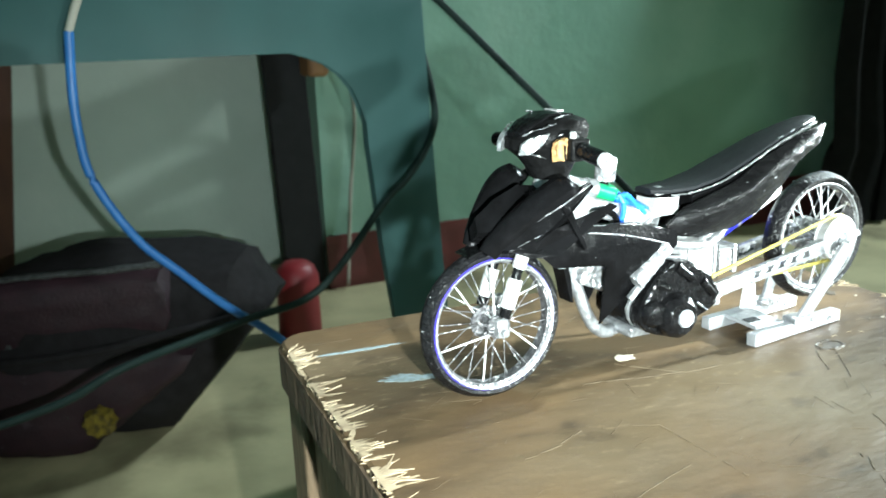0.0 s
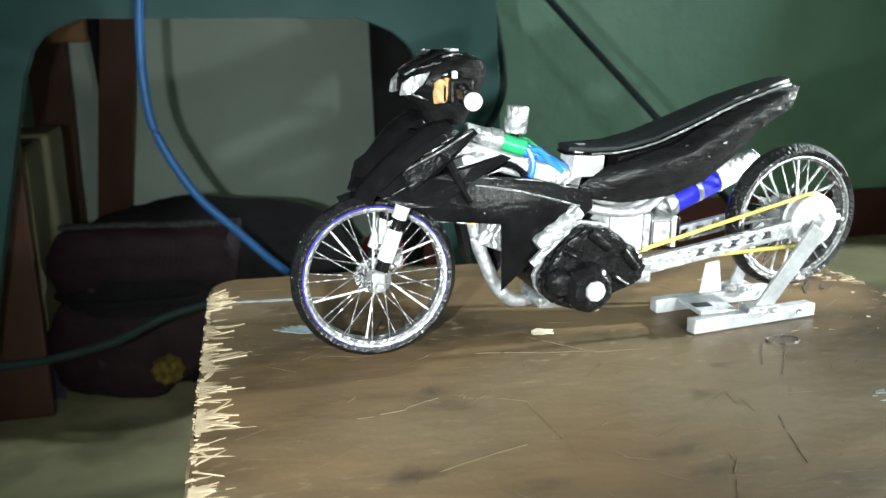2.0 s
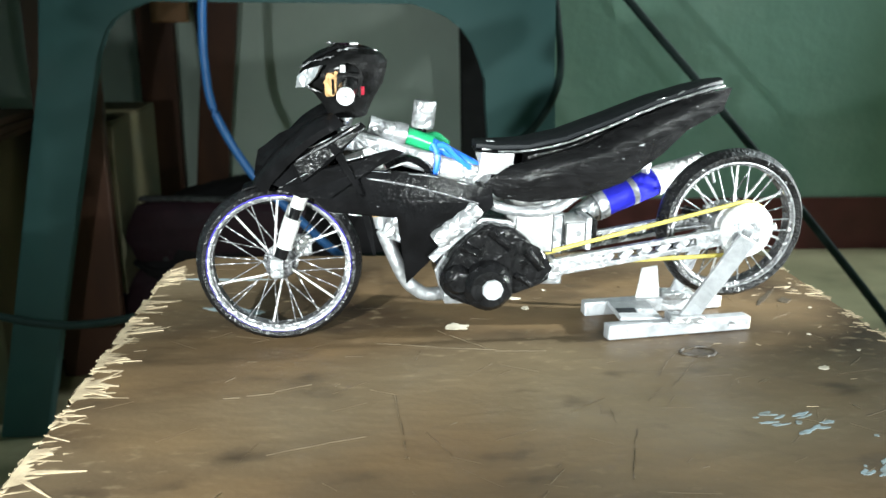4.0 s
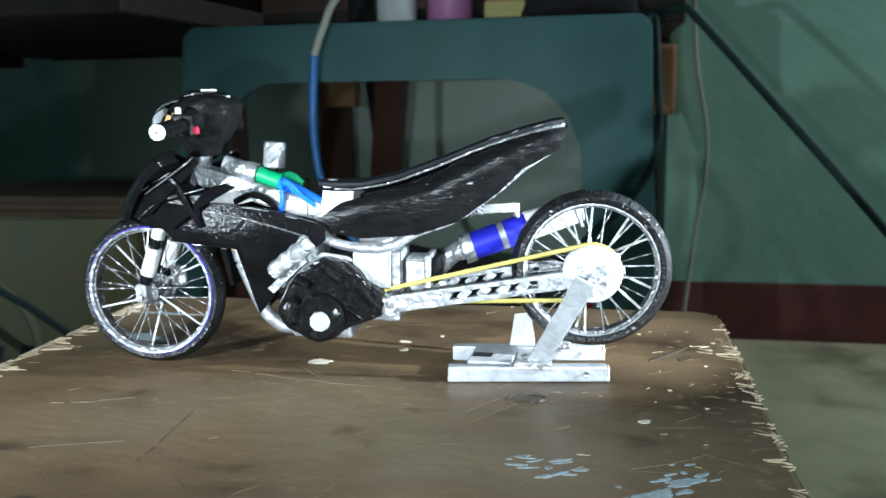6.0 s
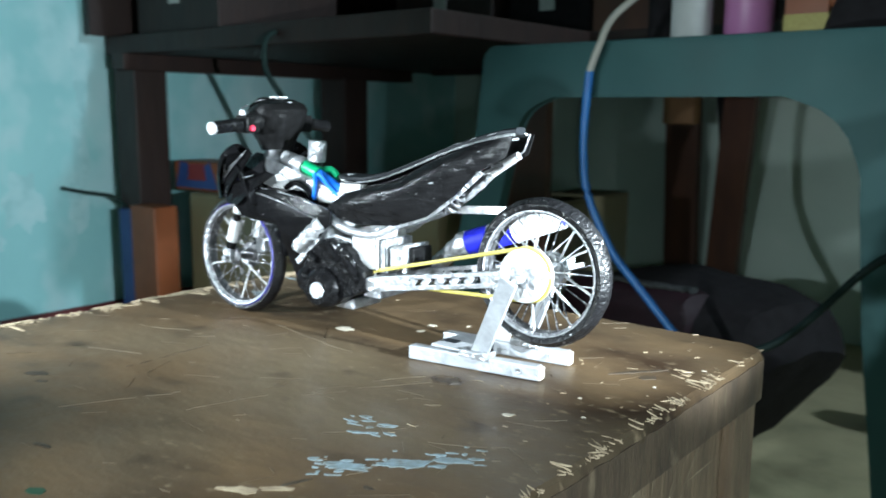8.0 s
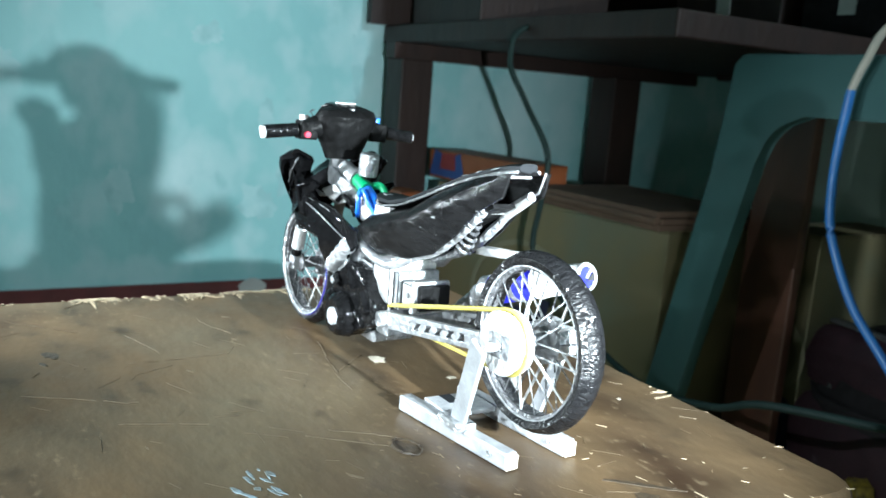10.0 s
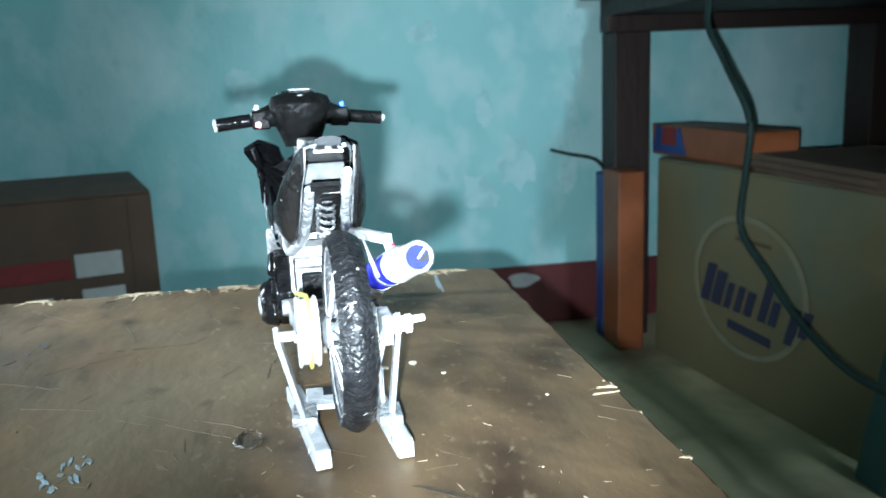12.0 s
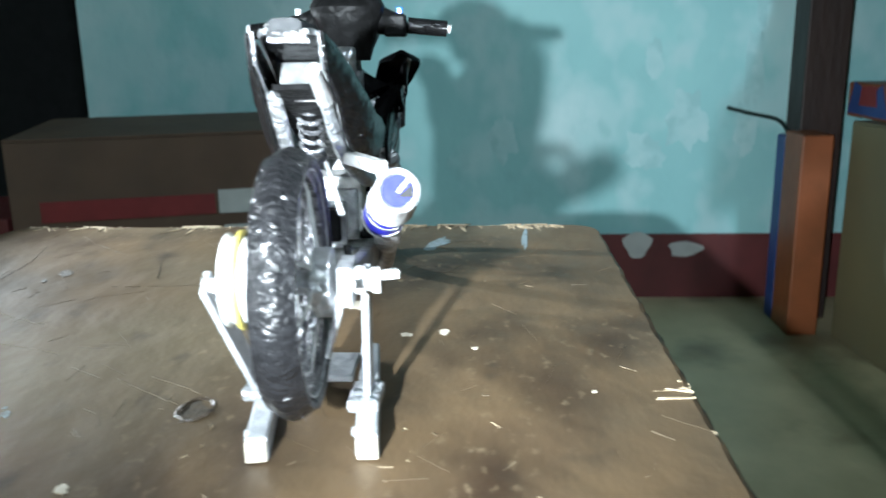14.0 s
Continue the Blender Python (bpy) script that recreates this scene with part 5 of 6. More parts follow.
# nose fairing
nose = loft([[(-0.1035, 0, 0.0690), (-0.1025, 0.004, 0.0735), (-0.1015, 0, 0.0790), (-0.1025, -0.004, 0.0735)],
             [(-0.0945, 0, 0.0660), (-0.0935, 0.0120, 0.0745), (-0.0930, 0, 0.0850), (-0.0935, -0.0120, 0.0745)],
             [(-0.0800, 0, 0.0675), (-0.0790, 0.0160, 0.0785), (-0.0815, 0, 0.0900), (-0.0790, -0.0160, 0.0785)],
             [(-0.0690, 0, 0.0745), (-0.0680, 0.0150, 0.0820), (-0.0720, 0, 0.0890), (-0.0680, -0.0150, 0.0820)]])
part("nose_fairing", crumple(nose, 0.0004, 120, 2), SLEEK, B, "glossy black nose fairing")
for s in (-1, 1):
    part("fairing_pod", crumple(spoon(s), 0.0003, 150), SLEEK, B, "rounded glossy black fairing lobe", True)
    wing = bmesh.new()
    pts = mm((-101, 7, 69), (-88, 16, 78.5), (-62, 22.5, 92.5), (-60, 22, 90.5), (-74, 21.5, 77), (-84, 17.5, 69.5), (-93, 12, 66.5))
    lo = [wing.verts.new((a, s * b, c)) for a, b, c in pts]
    hi = [wing.verts.new((a, s * (b + 0.0014), c)) for a, b, c in pts]
    wing.faces.new(lo)
    wing.faces.new(hi[::-1])
    for i in range(len(pts)):
        wing.faces.new((lo[i], hi[i], hi[(i + 1) % len(pts)], lo[(i + 1) % len(pts)]))
    part("upper_wing", wing, SLEEK, B, "folded black side wing")
    wing2 = bmesh.new()
    pts = mm((-93, 12, 66), (-78, 20, 74.5), (-50, 21, 82.2), (-46, 20, 80.5), (-62, 20.5, 72), (-74, 20, 63.5), (-85, 16, 63))
    lo = [wing2.verts.new((a, s * b, c)) for a, b, c in pts]
    hi = [wing2.verts.new((a, s * (b + 0.0012), c)) for a, b, c in pts]
    wing2.faces.new(lo)
    wing2.faces.new(hi[::-1])
    for i in range(len(pts)):
        wing2.faces.new((lo[i], hi[i], hi[(i + 1) % len(pts)], lo[(i + 1) % len(pts)]))
    part("lower_wing", wing2, SLEEK, B, "folded black side wing")
    part("wing_edge", tube([(a, s * (b + 0.0018), c) for a, b, c in mm((-86, 17, 77.5), (-74, 21, 84.5), (-62.5, 23, 91.8))], 0.00032, 5), RIMGREY, B, "worn silvery edge")
    inner = bmesh.new()
    pts = mm((-80, 10, 79), (-75, 22, 85), (-71, 22.5, 82), (-63, 22, 65), (-58, 12, 59), (-66, 8, 68))
    lo = [inner.verts.new((a, s * b, c)) for a, b, c in pts]
    hi = [inner.verts.new((a + 0.0012, s * b, c + 0.0005)) for a, b, c in pts]
    inner.faces.new(lo)
    inner.faces.new(hi[::-1])
    for i in range(len(pts)):
        inner.faces.new((lo[i], hi[i], hi[(i + 1) % len(pts)], lo[(i + 1) % len(pts)]))
    part("inner_panel", inner, SLEEK, B, "black inner fairing panel")
    # leg shield
    shield = [(-0.0830, 0.0655), (-0.0700, 0.0690), (-0.0580, 0.0735), (-0.0350, 0.0715), (-0.0115, 0.0650), (-0.0105, 0.0585), (-0.0165, 0.0540), (-0.0280, 0.0425), (-0.0440, 0.0240),
              (-0.0485, 0.0545), (-0.0620, 0.0560), (-0.0745, 0.0575)]
    leaf = bulged(shield, 0.0165, 0.0178, 0.0022, s)
    for v in leaf.verts:
        v.co.y *= 1.0 - 0.62 * min(1.0, max(0.0, (0.0535 - v.co.z) / 0.0295))
    part("leg_shield", leaf, SLEEK, B, "black leg shield panel", True)
    part("shield_crease", tube([(a, s * b, c) for a, b, c in mm((-56, 20.2, 70.2), (-42, 20.6, 67.5), (-28, 20.2, 63.5), (-17, 19.4, 60))], 0.0004, 5), RIMGREY, B, "worn silvery crease")
    # tail and side panel
    side = [(-0.0145, 0.0665), (-0.0040, 0.0735), (0.0080, 0.0765), (0.0270, 0.0815), (0.0440, 0.0900), (0.0690, 0.0995), (0.0865, 0.1030), (0.0835, 0.0940), (0.0690, 0.0862), (0.0590, 0.0768),
            (0.0430, 0.0655), (0.0260, 0.0600), (0.0040, 0.0588), (-0.0090, 0.0612)]
    panel = bulged(side, 0.0112, 0.0124, 0.0052, s, 8)
    for v in panel.verts:
        v.co.y *= tail_flare(v.co.x)
    part("tail_panel", crumple(panel, 0.0002, 90), TAILM, B, "glossy black tail panel", True)
    edge = [(0.0850, 0.1030), (0.0820, 0.0955), (0.0680, 0.0880), (0.0580, 0.0788), (0.0424, 0.0675)]
    part("panel_edge", crumple(tube([(a, s * 0.0106 * tail_flare(a), b) for a, b in edge], 0.0004, 6), 0.0002, 700), FOIL, B, "frayed silver panel edge")
    part("subframe_rail", crumple(tube(smooth_line([(a, s * b, c) for a, b, c in mm((8, 9.5, 54.5), (24, 8.6, 60.0), (43, 7.6, 67.4), (59, 6.8, 78.6), (69, 6.4, 87.2))], 5), 0.0019, 9), 0.0004, 250), FOIL, B, "silver subframe rail")
    part("rail_end", crumple(tube(mm((67, 6.4, 85.8), (81, 5.8, 93.8)), [0.0025, 0.0019], 9), 0.0004, 350), WHITE, B, "white rail end")
    part("cradle_tube", tube(smooth_line([(a, s * b, c) for a, b, c in mm((-17, 12, 61.5), (-8, 13, 57), (4, 13, 54.6), (15, 12, 55.2), (25, 9, 60.5))]), 0.0021, 10), SILVER, B, smooth=True)
    part("panel_bolt", lathe([(0, 0), (0.0013, 0), (0.001, 0.0009), (0, 0.0009)], (-0.0125, s * 0.0168 - (0.0009 if s < 0 else 0), 0.0632), "y", 10), FOIL, B)

def worn_glint_line(pts, label="foil slivers shaped as glints along a worn edge"):
    """Short broken foil slivers that imitate glints along a worn edge, in one mesh."""
    line = smooth_line(pts, 10)
    bm = bmesh.new()
    i = 0
    while i < len(line) - 3:
        k = rnd.randint(2, 6)
        seg = line[i:i + k + 1]
        if len(seg) > 2:
            r = rnd.uniform(0.00012, 0.00034)
            tube(seg, [r * (0.4 + 1.2 * min(j, len(seg) - 1 - j) / len(seg)) for j in range(len(seg))], 5, bm)
        i += k + rnd.choice((1, 2, 3, 4, 6))
    return part("worn_edge", crumple(bm, 0.00025, 800), FOIL, B, label)


for s in (-1, 1):
    for pts in (((-93, 13.2, 66.2), (-78, 21.3, 74.8), (-50, 22.2, 82.4)), ((-101, 8.5, 69), (-88, 17.5, 78.6), (-74, 22, 86), (-62, 24, 92.6)),
                ((-58, 20.0, 73.4), (-35, 20.6, 71.2), (-12, 19.4, 64.8)), ((-74.5, 19.0, 57.6), (-62, 19.4, 56.2), (-49, 19.4, 54.6)), ((-60, 20.3, 70.8), (-44, 20.8, 68), (-28, 20.4, 63.6)),
                ((-88, 17.6, 80), (-80, 21.5, 90), (-74, 23.6, 92))):
        worn_glint_line([(a * MM, s * b * MM, c * MM) for a, b, c in pts])


def pen_box(x0, x1, z0, z1, y):
    """A dark drawn outline on a card face."""
    bm = tube(mm((x0, y, z0), (x1, y, z0), (x1, y, z1), (x0, y, z1)), 0.00028, 5, closed=True, hint=Vector((0, 1, 0)))
    part("pen_line", crumple(bm, 0.0003, 300), SEATM, B, "dark drawn outline")


pen_box(-0.6, 14.6, 38.0, 56.0, -13.3)
pen_box(15.2, 19.2, 36.6, 52.6, -11.5)
pen_box(20.9, 29.0, 39.5, 49.0, -10.8)

# seat
seat_line = [(-16, 80.2, 5.5), (-8, 80.0, 9.0), (4, 80.4, 10.5), (19, 83.5, 11), (37, 90, 10.5), (55, 97, 9), (70, 101.5, 7.5), (80, 104, 6), (85, 104.6, 4)]
seat = loft([oval(x * MM, 0, z * MM, w * MM, 1.7 * MM, 14, 3.2) for x, z, w in seat_line])
part("seat", seat, SEATM, B, "dark grey seat pad", True)
part("seat_base", loft([oval(x * MM, 0, (z - 1.9) * MM, (w + 0.8) * MM, 0.8 * MM, 12, 4) for x, z, w in seat_line]), BLACK, B, "black seat base", True)
part("seat_pan", loft([oval(x * MM, 0, (z - 6.2) * MM, w * 0.9 * MM, 4.2 * MM, 12, 4) for x, z, w in seat_line[2:5]]), SLEEK, B, "black pan under the seat", True)
for s in (-1, 1):
    part("seat_edge", crumple(tube(smooth_line([(x * MM, s * (w + 0.7) * MM, (z - 1.4) * MM) for x, z, w in seat_line[1:]], 6), [0.0004 + 0.00048 * k / 42 for k in range(43)], 8, flat=0.8), 0.0003, 500), FOIL, B, "crumpled silver seat edge", True)
part("seat_post", loft([[(-0.0135, -0.0065, 0.0795), (-0.0005, -0.0065, 0.0795), (-0.0005, 0.0065, 0.0795), (-0.0135, 0.0065, 0.0795)],
                        [(-0.0150, -0.0070, 0.0690), (-0.0015, -0.0070, 0.0690), (-0.0015, 0.0070, 0.0690), (-0.0150, 0.0070, 0.0690)]]), WHITE, B, "white seat post")
part("seat_tab", box(-0.0115, -0.0085, -0.0045, -0.0010, 0.0817, 0.0819), SILVER, B, "white tab on the seat")
for x, z, w in ((45, 93.8, 1.6), (58, 98.9, 2.2), (66, 101.2, 1.4), (75, 103.4, 2.0)):
    flake = crumple(tube(mm((x - w, -9.6 + 0.06 * (x - 44), z - 0.8), (x, -9.4 + 0.06 * (x - 44), z - 0.2), (x + w, -9.2 + 0.06 * (x - 44), z + 0.5)), [0.0002, 0.0005, 0.0002], 7, flat=0.5), 0.0004, 700)
    part("seat_scuff", flake, FOIL, B, "flaked silver paint")
part("tail_plate", crumple(box(0.0580, 0.0592, -0.0072, 0.0072, 0.0876, 0.0950, 0.0005), 0.0004, 500), MESHGREY, B, "grey meshed tail plate")
part("tail_strip", crumple(box(0.0800, 0.0812, -0.0050, 0.0050, 0.1004, 0.1016, 0.0003), 0.0003, 400), FOIL, B, "silver tail strip")
part("cross_strip", crumple(box(0.0660, 0.0672, -0.0056, 0.0056, 0.0852, 0.0874, 0.0004), 0.0003, 400), WHITE, B)
part("tail_lining", crumple(box(0.0545, 0.0560, -0.0072, 0.0072, 0.0850, 0.0965, 0.0004), 0.0005, 300), SLEEK, B, "black lining inside the tail")
part("under_tray", bar((0.020, 0, 0.0640), (0.074, 0, 0.0895), 0.012, 0.0015), MATTE, B)

# rear shock
coil = []
for k in range(121):
    f = k / 120
    a = 2 * math.pi * 6 * f
    c = Vector((0.0480, 0, 0.0665)).lerp(Vector((0.0555, 0, 0.0835)), f)
    u, v = frame_at(Vector((0.0155, 0, 0.0255)))
    coil.append(c + 0.0031 * (u * math.cos(a) + v * math.sin(a)))
part("shock_coil", tube(coil, 0.0007, 6), RIMGREY, B, "silver shock spring", True)
part("shock_rod", tube(mm((49.5, 0, 71.5), (57, 0, 86.5)), 0.0019, 10), MATTE, B, smooth=True)

# engine
crank = [(-0.0320, 0.0300), (-0.0275, 0.0390), (-0.0200, 0.0465), (-0.0130, 0.0515), (-0.0040, 0.0500), (0.0020, 0.0465), (0.0065, 0.0405), (0.0125, 0.0375), (0.0115, 0.0330), (0.0130, 0.0275), (0.0080, 0.0262),
         (0.0000, 0.0232), (-0.0080, 0.0185), (-0.0150, 0.0168), (-0.0225, 0.0185), (-0.0285, 0.0215), (-0.0310, 0.0250)]
part("crankcase", crumple(plate(crank, -0.0195, 0.0140, 0.0018, 2), 0.0007, 260), BLACK, B, "shiny black modelled crankcase")
part("clutch_cover", crumple(lathe([(0, -0.0262), (0.0072, -0.0262), (0.0096, -0.0240), (0.0104, -0.0190), (0, -0.0190)], (-0.0130, 0, 0.0270), "y", 26), 0.0006, 260), BLACK, B, "black round clutch cover", True)
part("clutch_disc", lathe([(0, -0.0272), (0.0040, -0.0272), (0.0044, -0.0258), (0, -0.0258)], (-0.0118, 0, 0.0268), "y", 9), STANDM, B, "grey silver clutch disc")
part("starter_lump", crumple(lathe([(0, -0.0235), (0.0042, -0.0235), (0.0060, -0.0215), (0.0062, -0.0190), (0, -0.0190)], (-0.0245, 0, 0.0295), "y", 20), 0.0006, 300), BLACK, B, smooth=True)
for p, q, r in (((-23, -19.4, 43), (-17, -20.8, 40), 2.0), ((-12, -19.2, 49), (-4, -20.6, 42), 2.4), ((3, -19.2, 40), (9, -20.4, 33), 2.2), ((-2, -19.6, 31), (5, -19.8, 26), 1.6)):
    part("case_lump", crumple(tube(mm(p, q), [r * MM, r * 0.8 * MM], 10), 0.0006, 350), BLACK, B, smooth=True)
part("engine_gasket", plate([(a + (0.0009 if a > -0.01 else -0.0009), b + 0.0009) for a, b in crank], -0.0120, -0.0105), SILVER, B, "silver gasket edge")
part("cylinder_block", crumple(box(-0.0010, 0.0150, -0.0130, 0.0100, 0.0375, 0.0565, 0.001), 0.0004, 200), WHITE, B, "white card cylinder block")
part("grey_box", crumple(box(0.0148, 0.0195, -0.0112, 0.0090, 0.0360, 0.0530, 0.0008), 0.0003, 200), SILVER, B, "grey card box")
part("carburettor", crumple(box(0.0205, 0.0300, -0.0105, 0.0060, 0.0390, 0.0495, 0.001), 0.0004, 200), WHITE, B, "white card carburettor")
part("carburettor_rim", box(0.0290, 0.0315, -0.0115, 0.0065, 0.0375, 0.0512, 0.0006), SILVER, B)
part("air_funnel", crumple(box(0.0318, 0.0345, -0.0095, 0.0050, 0.0390, 0.0500, 0.0008), 0.0004, 300), MATTE, B, "black intake behind the carburettor")
part("carburettor_bolt", lathe([(0, -0.0112), (0.0013, -0.0112), (0.0013, -0.0100), (0, -0.0100)], (0.0262, 0, 0.0445), "y", 10), SILVER, B)
for s in (-1, 1):
    barrel = part("cylinder_barrel", lathe([(0, -0.0115), (0.0034, -0.0115)] + [(0.0034 + (0.0007 if k % 2 else 0.0), -0.0115 + 0.0028 * k) for k in range(1, 8)] + [(0.0034, 0.0102), (0, 0.0102)], (0, 0, 0), "x", 18), FOIL, B, "ribbed silver barrel", True)
    barrel.matrix_local = pose(-0.0245, s * 0.0175, 0.0520, 0, -40, 0)
    part("down_strut", bar((-0.0350, s * 0.0160, 0.0370), (-0.0200, s * 0.0160, 0.0505), 0.0016, 0.0030), SILVER, B, "silver strut")
part("cylinder_head", crumple(box(-0.0400, -0.0160, -0.0120, 0.0120, 0.0450, 0.0620, 0.002), 0.0006, 150), SILVER, B, "silver cylinder head")
part("front_cylinder", crumple(bar((-0.0510, 0, 0.0500), (-0.0300, 0, 0.0410), 0.014, 0.013, 0.001), 0.0011, 260, 2), FOIL, B, "crumpled foil cylinder")
part("exhaust_header", tube(smooth_line(mm((-55, 0, 55), (-54, 0, 48), (-49.5, 0, 36), (-44.5, 0, 25), (-40, 0.5, 19.5), (-33, 2, 16), (-18, 9, 16), (-2, 15, 21), (12, 18, 30), (26, 19, 37.5))), 0.0029, 12), SILVER, B, "silver exhaust header", True)
part("header_heat_mark", tube(mm((-55.0, 0, 54.5), (-54.6, 0, 51.5)), 0.0032, 12), TAN, B, "tan bare patch on the header", True)
part("sump", crumple(box(-0.0290, -0.0030, -0.0100, 0.0120, 0.0150, 0.0205, 0.0015), 0.0005, 200), SILVER, B)

# exhaust on the right
part("exhaust_elbow", crumple(tube(smooth_line(mm((26, 18.5, 37), (31.5, 19.5, 41.5), (38, 19.2, 47.2), (45, 19.5, 49.6))), [0.0042] * 17 + [0.0046] * 8, 14), 0.0004, 300), FOIL, B, "crumpled foil elbow", True)
part("muffler", tube(mm((44.5, 19.4, 49.4), (70, 23.3, 58.4)), 0.0062, 20), BLUE, B, "royal blue muffler can", True)
part("muffler_ring", tube(mm((57.5, 21.4, 54.0), (60, 21.8, 54.9)), 0.0064, 20), SILVER, B, "silver muffler ring", True)
part("muffler_collar", tube(mm((41.5, 18.9, 48.3), (46, 19.6, 49.9)), 0.0066, 18), FOIL, B, smooth=True)
part("muffler_end", tube(mm((69.5, 23.2, 58.2), (73, 23.8, 59.5), (92, 26.0, 65.4)), [0.0067, 0.0064, 0.0054], 18), WHITE, B, "pale silver muffler tip", True)
part("muffler_mouth", tube(mm((91.6, 25.95, 65.3), (92.2, 26.02, 65.5)), 0.0046, 16), BLUE, B, "blue muffler mouth", True)
mouth_dir = Vector((22.5, 2.2, 5.9)).normalized()
mu, mv = frame_at(mouth_dir)
part("mouth_rim", tube([Vector((0.0924, 0.02604, 0.06556)) + 0.0048 * (mu * math.cos(a) + mv * math.sin(a)) for a in (2 * math.pi * k / 24 for k in range(24))], 0.0008, 8, closed=True, hint=mouth_dir), FOIL, B, "silver rim of the muffler mouth", True)
part("mouth_bar", bar(Vector((0.0925, 0.02604, 0.06556)) - mv * 0.0004, Vector((0.0925, 0.02604, 0.06556)) + (mv - mu).normalized() * 0.0040, 0.0007, 0.0006), WHITE, B)
notch = bmesh.new()
for h in (0.0001, 0.0006):
    notch.faces.new([notch.verts.new(Vector((0.0924, 0.02604, 0.06556)) + mouth_dir * h + mu * u + mv * w) for u, w in ((0.0004, -0.0016), (-0.0038, -0.0018), (-0.0036, 0.0018))])
part("mouth_notch", notch, NEARBLACK, B, "dark opening in the muffler mouth")
part("muffler_bracket", bar((0.0450, 0.0095, 0.0672), (0.0655, 0.0205, 0.0672), 0.0040, 0.0035, 0.0004), WHITE, B, "white card muffler bracket")
part("bracket_tab", bar((0.0640, 0.0205, 0.0660), (0.0665, 0.0222, 0.0590), 0.0030, 0.0015), WHITE, B)
part("bracket_dot", lathe([(0, 0), (0.0013, 0), (0.0013, 0.0012), (0, 0.0012)], (0.0650, 0.0215, 0.0640), "y", 10), REDBIT, B, "red dot")

# swing arm with its cut-outs
for s in (-1, 1):
    y = s * 0.0135
    a, b = Vector((0.0120, y, 0.0310)), Vector((0.0985, y, 0.0445))
    d = (b - a).normalized()
    up = Vector((-d.z, 0, d.x))
    part("swing_arm", bar(a + up * 0.0024, b + up * 0.0024, 0.0030, 0.0020, 0.0003), SILVER, B, "silver swing arm rail")
    part("swing_arm", bar(a - up * 0.0026, b - up * 0.0026, 0.0030, 0.0022, 0.0003), SILVER, B, "silver swing arm rail")
    part("swing_web", bar(a, a + d * 0.0240, 0.0028, 0.0036), SILVER, B)
    part("swing_web", bar(a + d * 0.0640, b, 0.0028, 0.0036), SILVER, B)
    for k in range(5):
        p = a + d * (0.0240 + 0.0080 * k)
        part("swing_web", bar(p - up * 0.0018, p + d * 0.0042 + up * 0.0018, 0.0026, 0.0034), SILVER, B)
    part("axle_plate", crumple(box(0.0900, 0.1030, y - 0.0019, y + 0.0019, 0.0395, 0.0495, 0.0008), 0.0003, 200), SILVER, B)
    part("axle_bolt", lathe([(0, 0), (0.0017, 0), (0.0017, 0.006), (0, 0.006)], (0.0965, y + (0.0020 if s > 0 else -0.0080), 0.0442), "y", 10), FOIL, B)
    part("adjuster", bar((0.1010, y, 0.0450), (0.1090, y + s * 0.002, 0.0470), 0.0024, 0.0024, 0.0003), WHITE, B)
part("pivot_bolt", lathe([(0, -0.0175), (0.0032, -0.0175), (0.0036, -0.0160), (0.0036, 0.0150), (0, 0.0150)], (0.0140, 0, 0.0315), "y", 16), FOIL, B, smooth=True)
part("pivot_plate", crumple(box(0.0080, 0.0190, -0.0150, 0.0140, 0.0245, 0.0330, 0.001), 0.0004, 250), SILVER, B)
part("sprocket", lathe([(0, -0.0152), (0.0112, -0.0152), (0.0116, -0.0146), (0.0106, -0.0136), (0.0106, -0.0100), (0.0116, -0.0091), (0.0112, -0.0084), (0, -0.0084)], (0.0965, 0, 0.0452), "y", 40), WHITE, B, "white card sprocket drum", True)
part("sprocket_hub", lathe([(0, -0.0160), (0.0022, -0.0160), (0.0022, -0.0150), (0, -0.0150)], (0.0965, 0, 0.0442), "y", 14), SILVER, B)
part("axle_collar", crumple(lathe([(0, 0.0155), (0.0030, 0.0155), (0.0034, 0.0162), (0.0034, 0.0180), (0.0026, 0.0184), (0.0026, 0.0194), (0.0032, 0.0198), (0.0032, 0.0216), (0, 0.0216)], (0.0985, 0, 0.0452), "y", 18), 0.0003, 300), WHITE, B, "white wound axle collar", True)
part("axle_tab", bar((0.0985, 0.0210, 0.0462), (0.0985, 0.0262, 0.0468), 0.0022, 0.0022, 0.0004), WHITE, B)
part("brake_rod", tube(mm((88, 8.5, 72), (93, 12.5, 60)), 0.0007, 8), SILVER, B, smooth=True)
part("brake_stay", tube(mm((100, 9.5, 30), (100, 13.2, 42.5), (100, 12.0, 44), (100, 8.5, 26)), 0.0006, 8), SILVER, B, smooth=True)
part("brake_lever", crumple(bar((0.0800, 0.0120, 0.0480), (0.0970, 0.0145, 0.0420), 0.0022, 0.0040, 0.0004), 0.0004, 300), BLACK, B, "black brake arm")
part("hub_drum", lathe([(0, 0.0055), (0.0085, 0.0055), (0.0085, 0.0100), (0.0060, 0.0105), (0, 0.0105)], (0.0965, 0, 0.0442), "y", 28), FOIL, B, smooth=True)
belt = []
c1v, r1, c2v, r2 = Vector((0.0140, -0.0114, 0.0345)), 0.0028, Vector((0.0965, -0.0114, 0.0452)), 0.0113
for k in range(15):
    a = radians(100 + 160 * k / 14)
    belt.append(c1v + Vector((r1 * math.cos(a), -0.0002, r1 * math.sin(a))))
for k in range(25):
    a = radians(-84 + 186 * k / 24)
    belt.append(c2v + Vector((r2 * math.cos(a), 0, r2 * math.sin(a))))
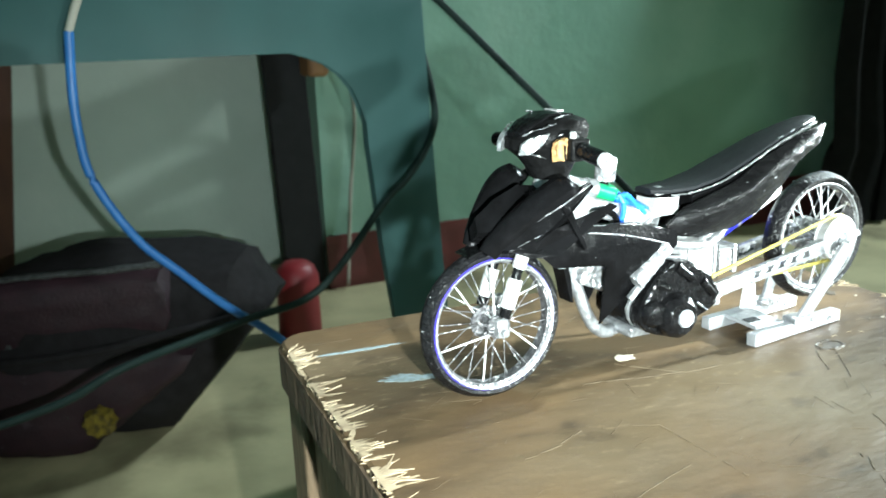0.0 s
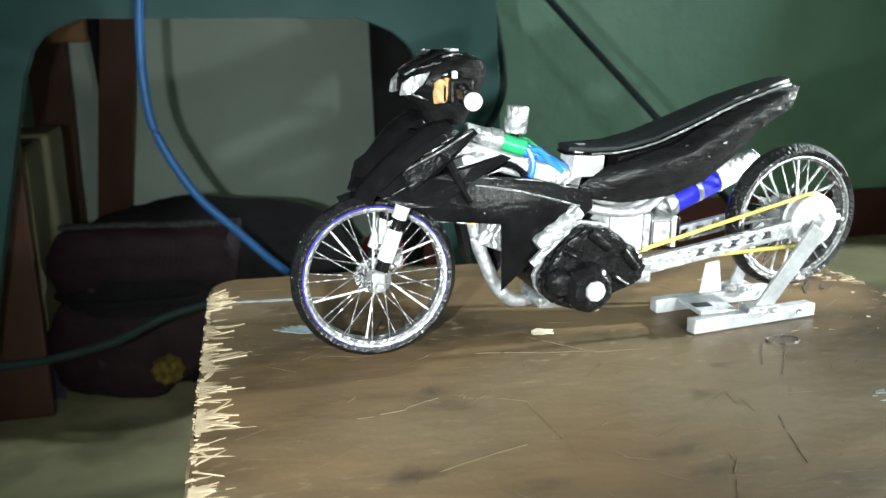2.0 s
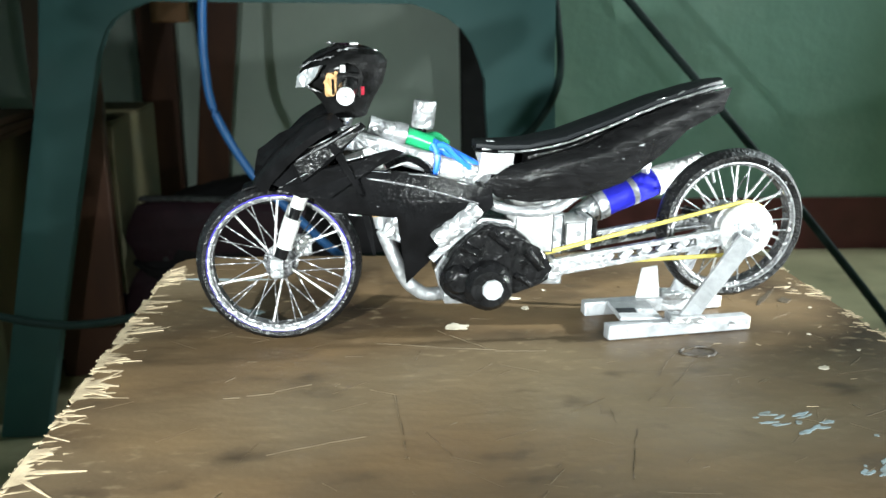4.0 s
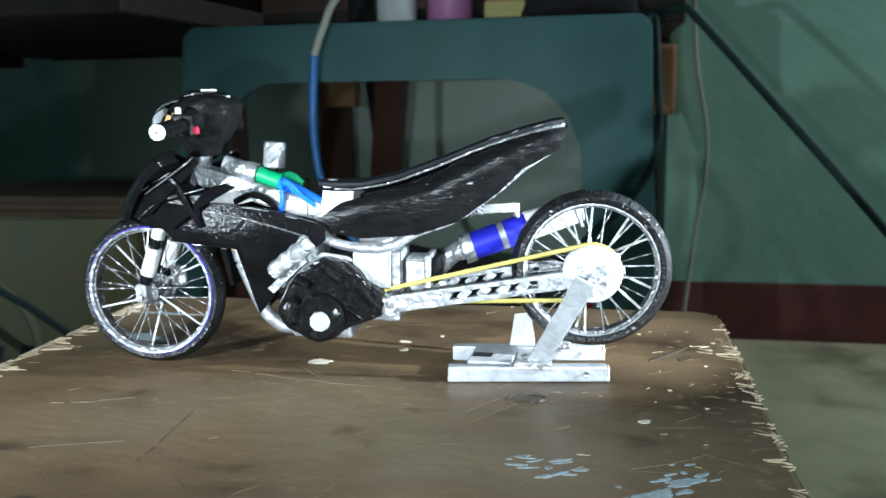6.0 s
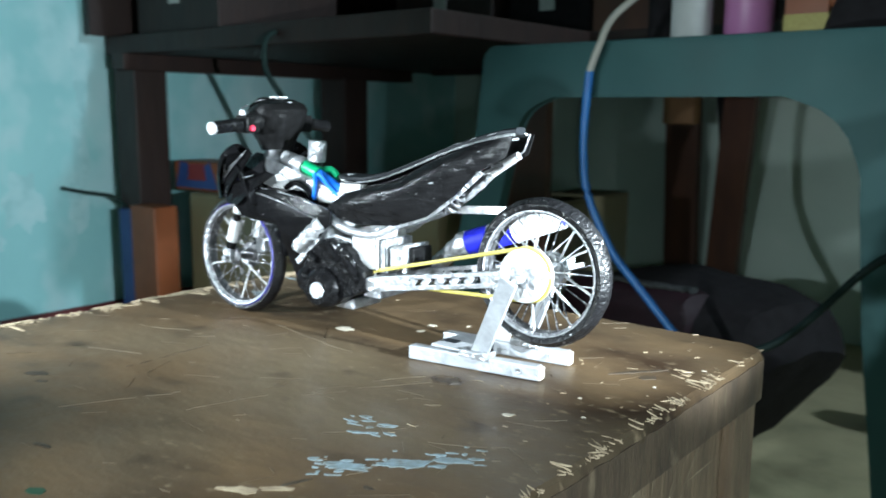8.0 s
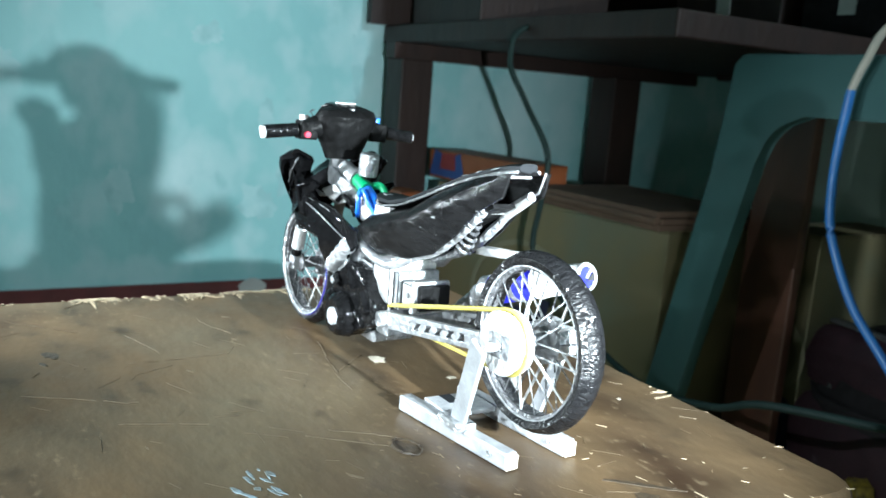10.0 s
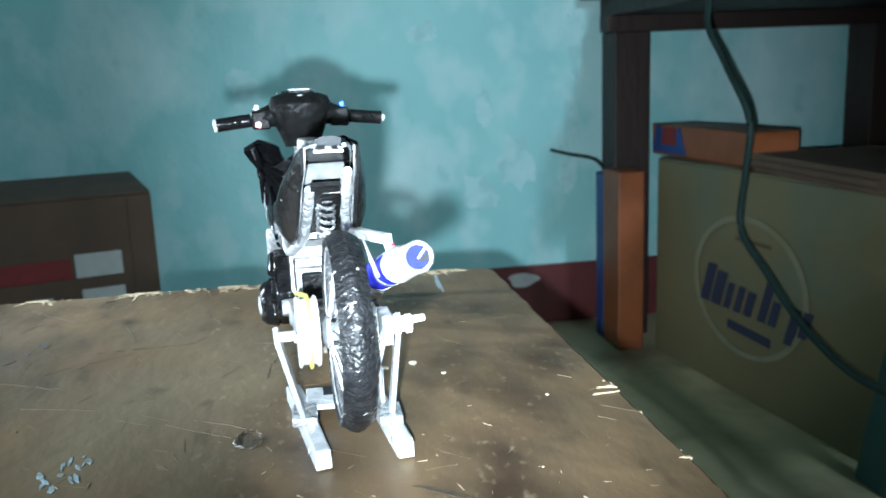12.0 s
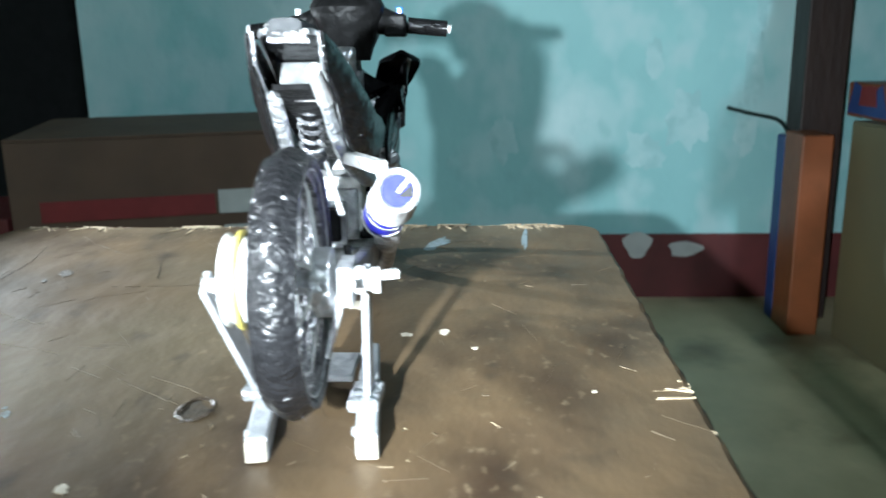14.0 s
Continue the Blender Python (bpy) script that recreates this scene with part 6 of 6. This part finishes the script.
part("drive_band", tube(belt, 0.00095, 8, closed=True, flat=0.8, hint=Vector((0, 1, 0))), YELLOW, B, "yellow rubber band for a chain", True)

# ---- paddock stand ----
stand = thing("paddock_stand", "silver painted card stand under the rear wheel", "model stand", pose(0, 0, 0))
RL, RR = ((0.0395, -0.0125), (0.1035, -0.0032)), ((0.0365, 0.0165), (0.1015, 0.0240))
for (ax, ay), (bx, by) in (RL, RR):
    part("rail", crumple(bar((ax, ay, 0.0033), (bx, by, 0.0033), 0.0058, 0.0064, 0.0007), 0.0004, 220), STANDM, stand)
    part("rail_end", crumple(bar((bx, by, 0.0032), (bx + 0.001, by + 0.0001, 0.0032), 0.0052, 0.0056, 0.0003), 0.0002, 300), CHIP, stand, "cream bare card end")
    part("rail_bolt", lathe([(0, 0), (0.0013, 0), (0.0013, 0.0008), (0, 0.0008)], (bx - 0.008, by - 0.0048, 0.0036), "y", 8), FOIL, stand)
part("leg", crumple(bar((0.0950, -0.0152, 0.0440), (0.0745, -0.0085, 0.0060), 0.0018, 0.0082, 0.0004, Vector((1, 0, 0))), 0.0002, 200), STANDM, stand, "silver card leg")
part("leg", crumple(bar((0.0950, 0.0245, 0.0470), (0.0800, 0.0218, 0.0060), 0.0018, 0.0058, 0.0004, Vector((1, 0, 0))), 0.0002, 200), STANDM, stand, "silver card leg")
part("rail_slot", box(0.0478, 0.0560, -0.0012, 0.0036, 0.0073, 0.0076), SEATM, stand, "black slot in the cross plate")
part("foot_tape", crumple(box(0.0665, 0.0815, -0.0130, -0.0040, 0.0060, 0.0092, 0.0008), 0.0004, 300), FOIL, stand)
part("foot_tape", crumple(box(0.0735, 0.0880, 0.0170, 0.0255, 0.0060, 0.0092, 0.0008), 0.0004, 300), FOIL, stand)
part("cross_plate", crumple(bar((0.0560, -0.0075, 0.0062), (0.0560, 0.0150, 0.0062), 0.018, 0.0020, 0.0004, Vector((0, 0, 1))), 0.0004, 200), STANDM, stand, "silver cross plate")
part("cross_prop", crumple(plate([(0.0610, 0.0040), (0.0730, 0.0040), (0.0705, 0.0215), (0.0635, 0.0205)], 0.0196, 0.0205, 0.0002), 0.0003, 200), WHITE, stand, "white card prop")
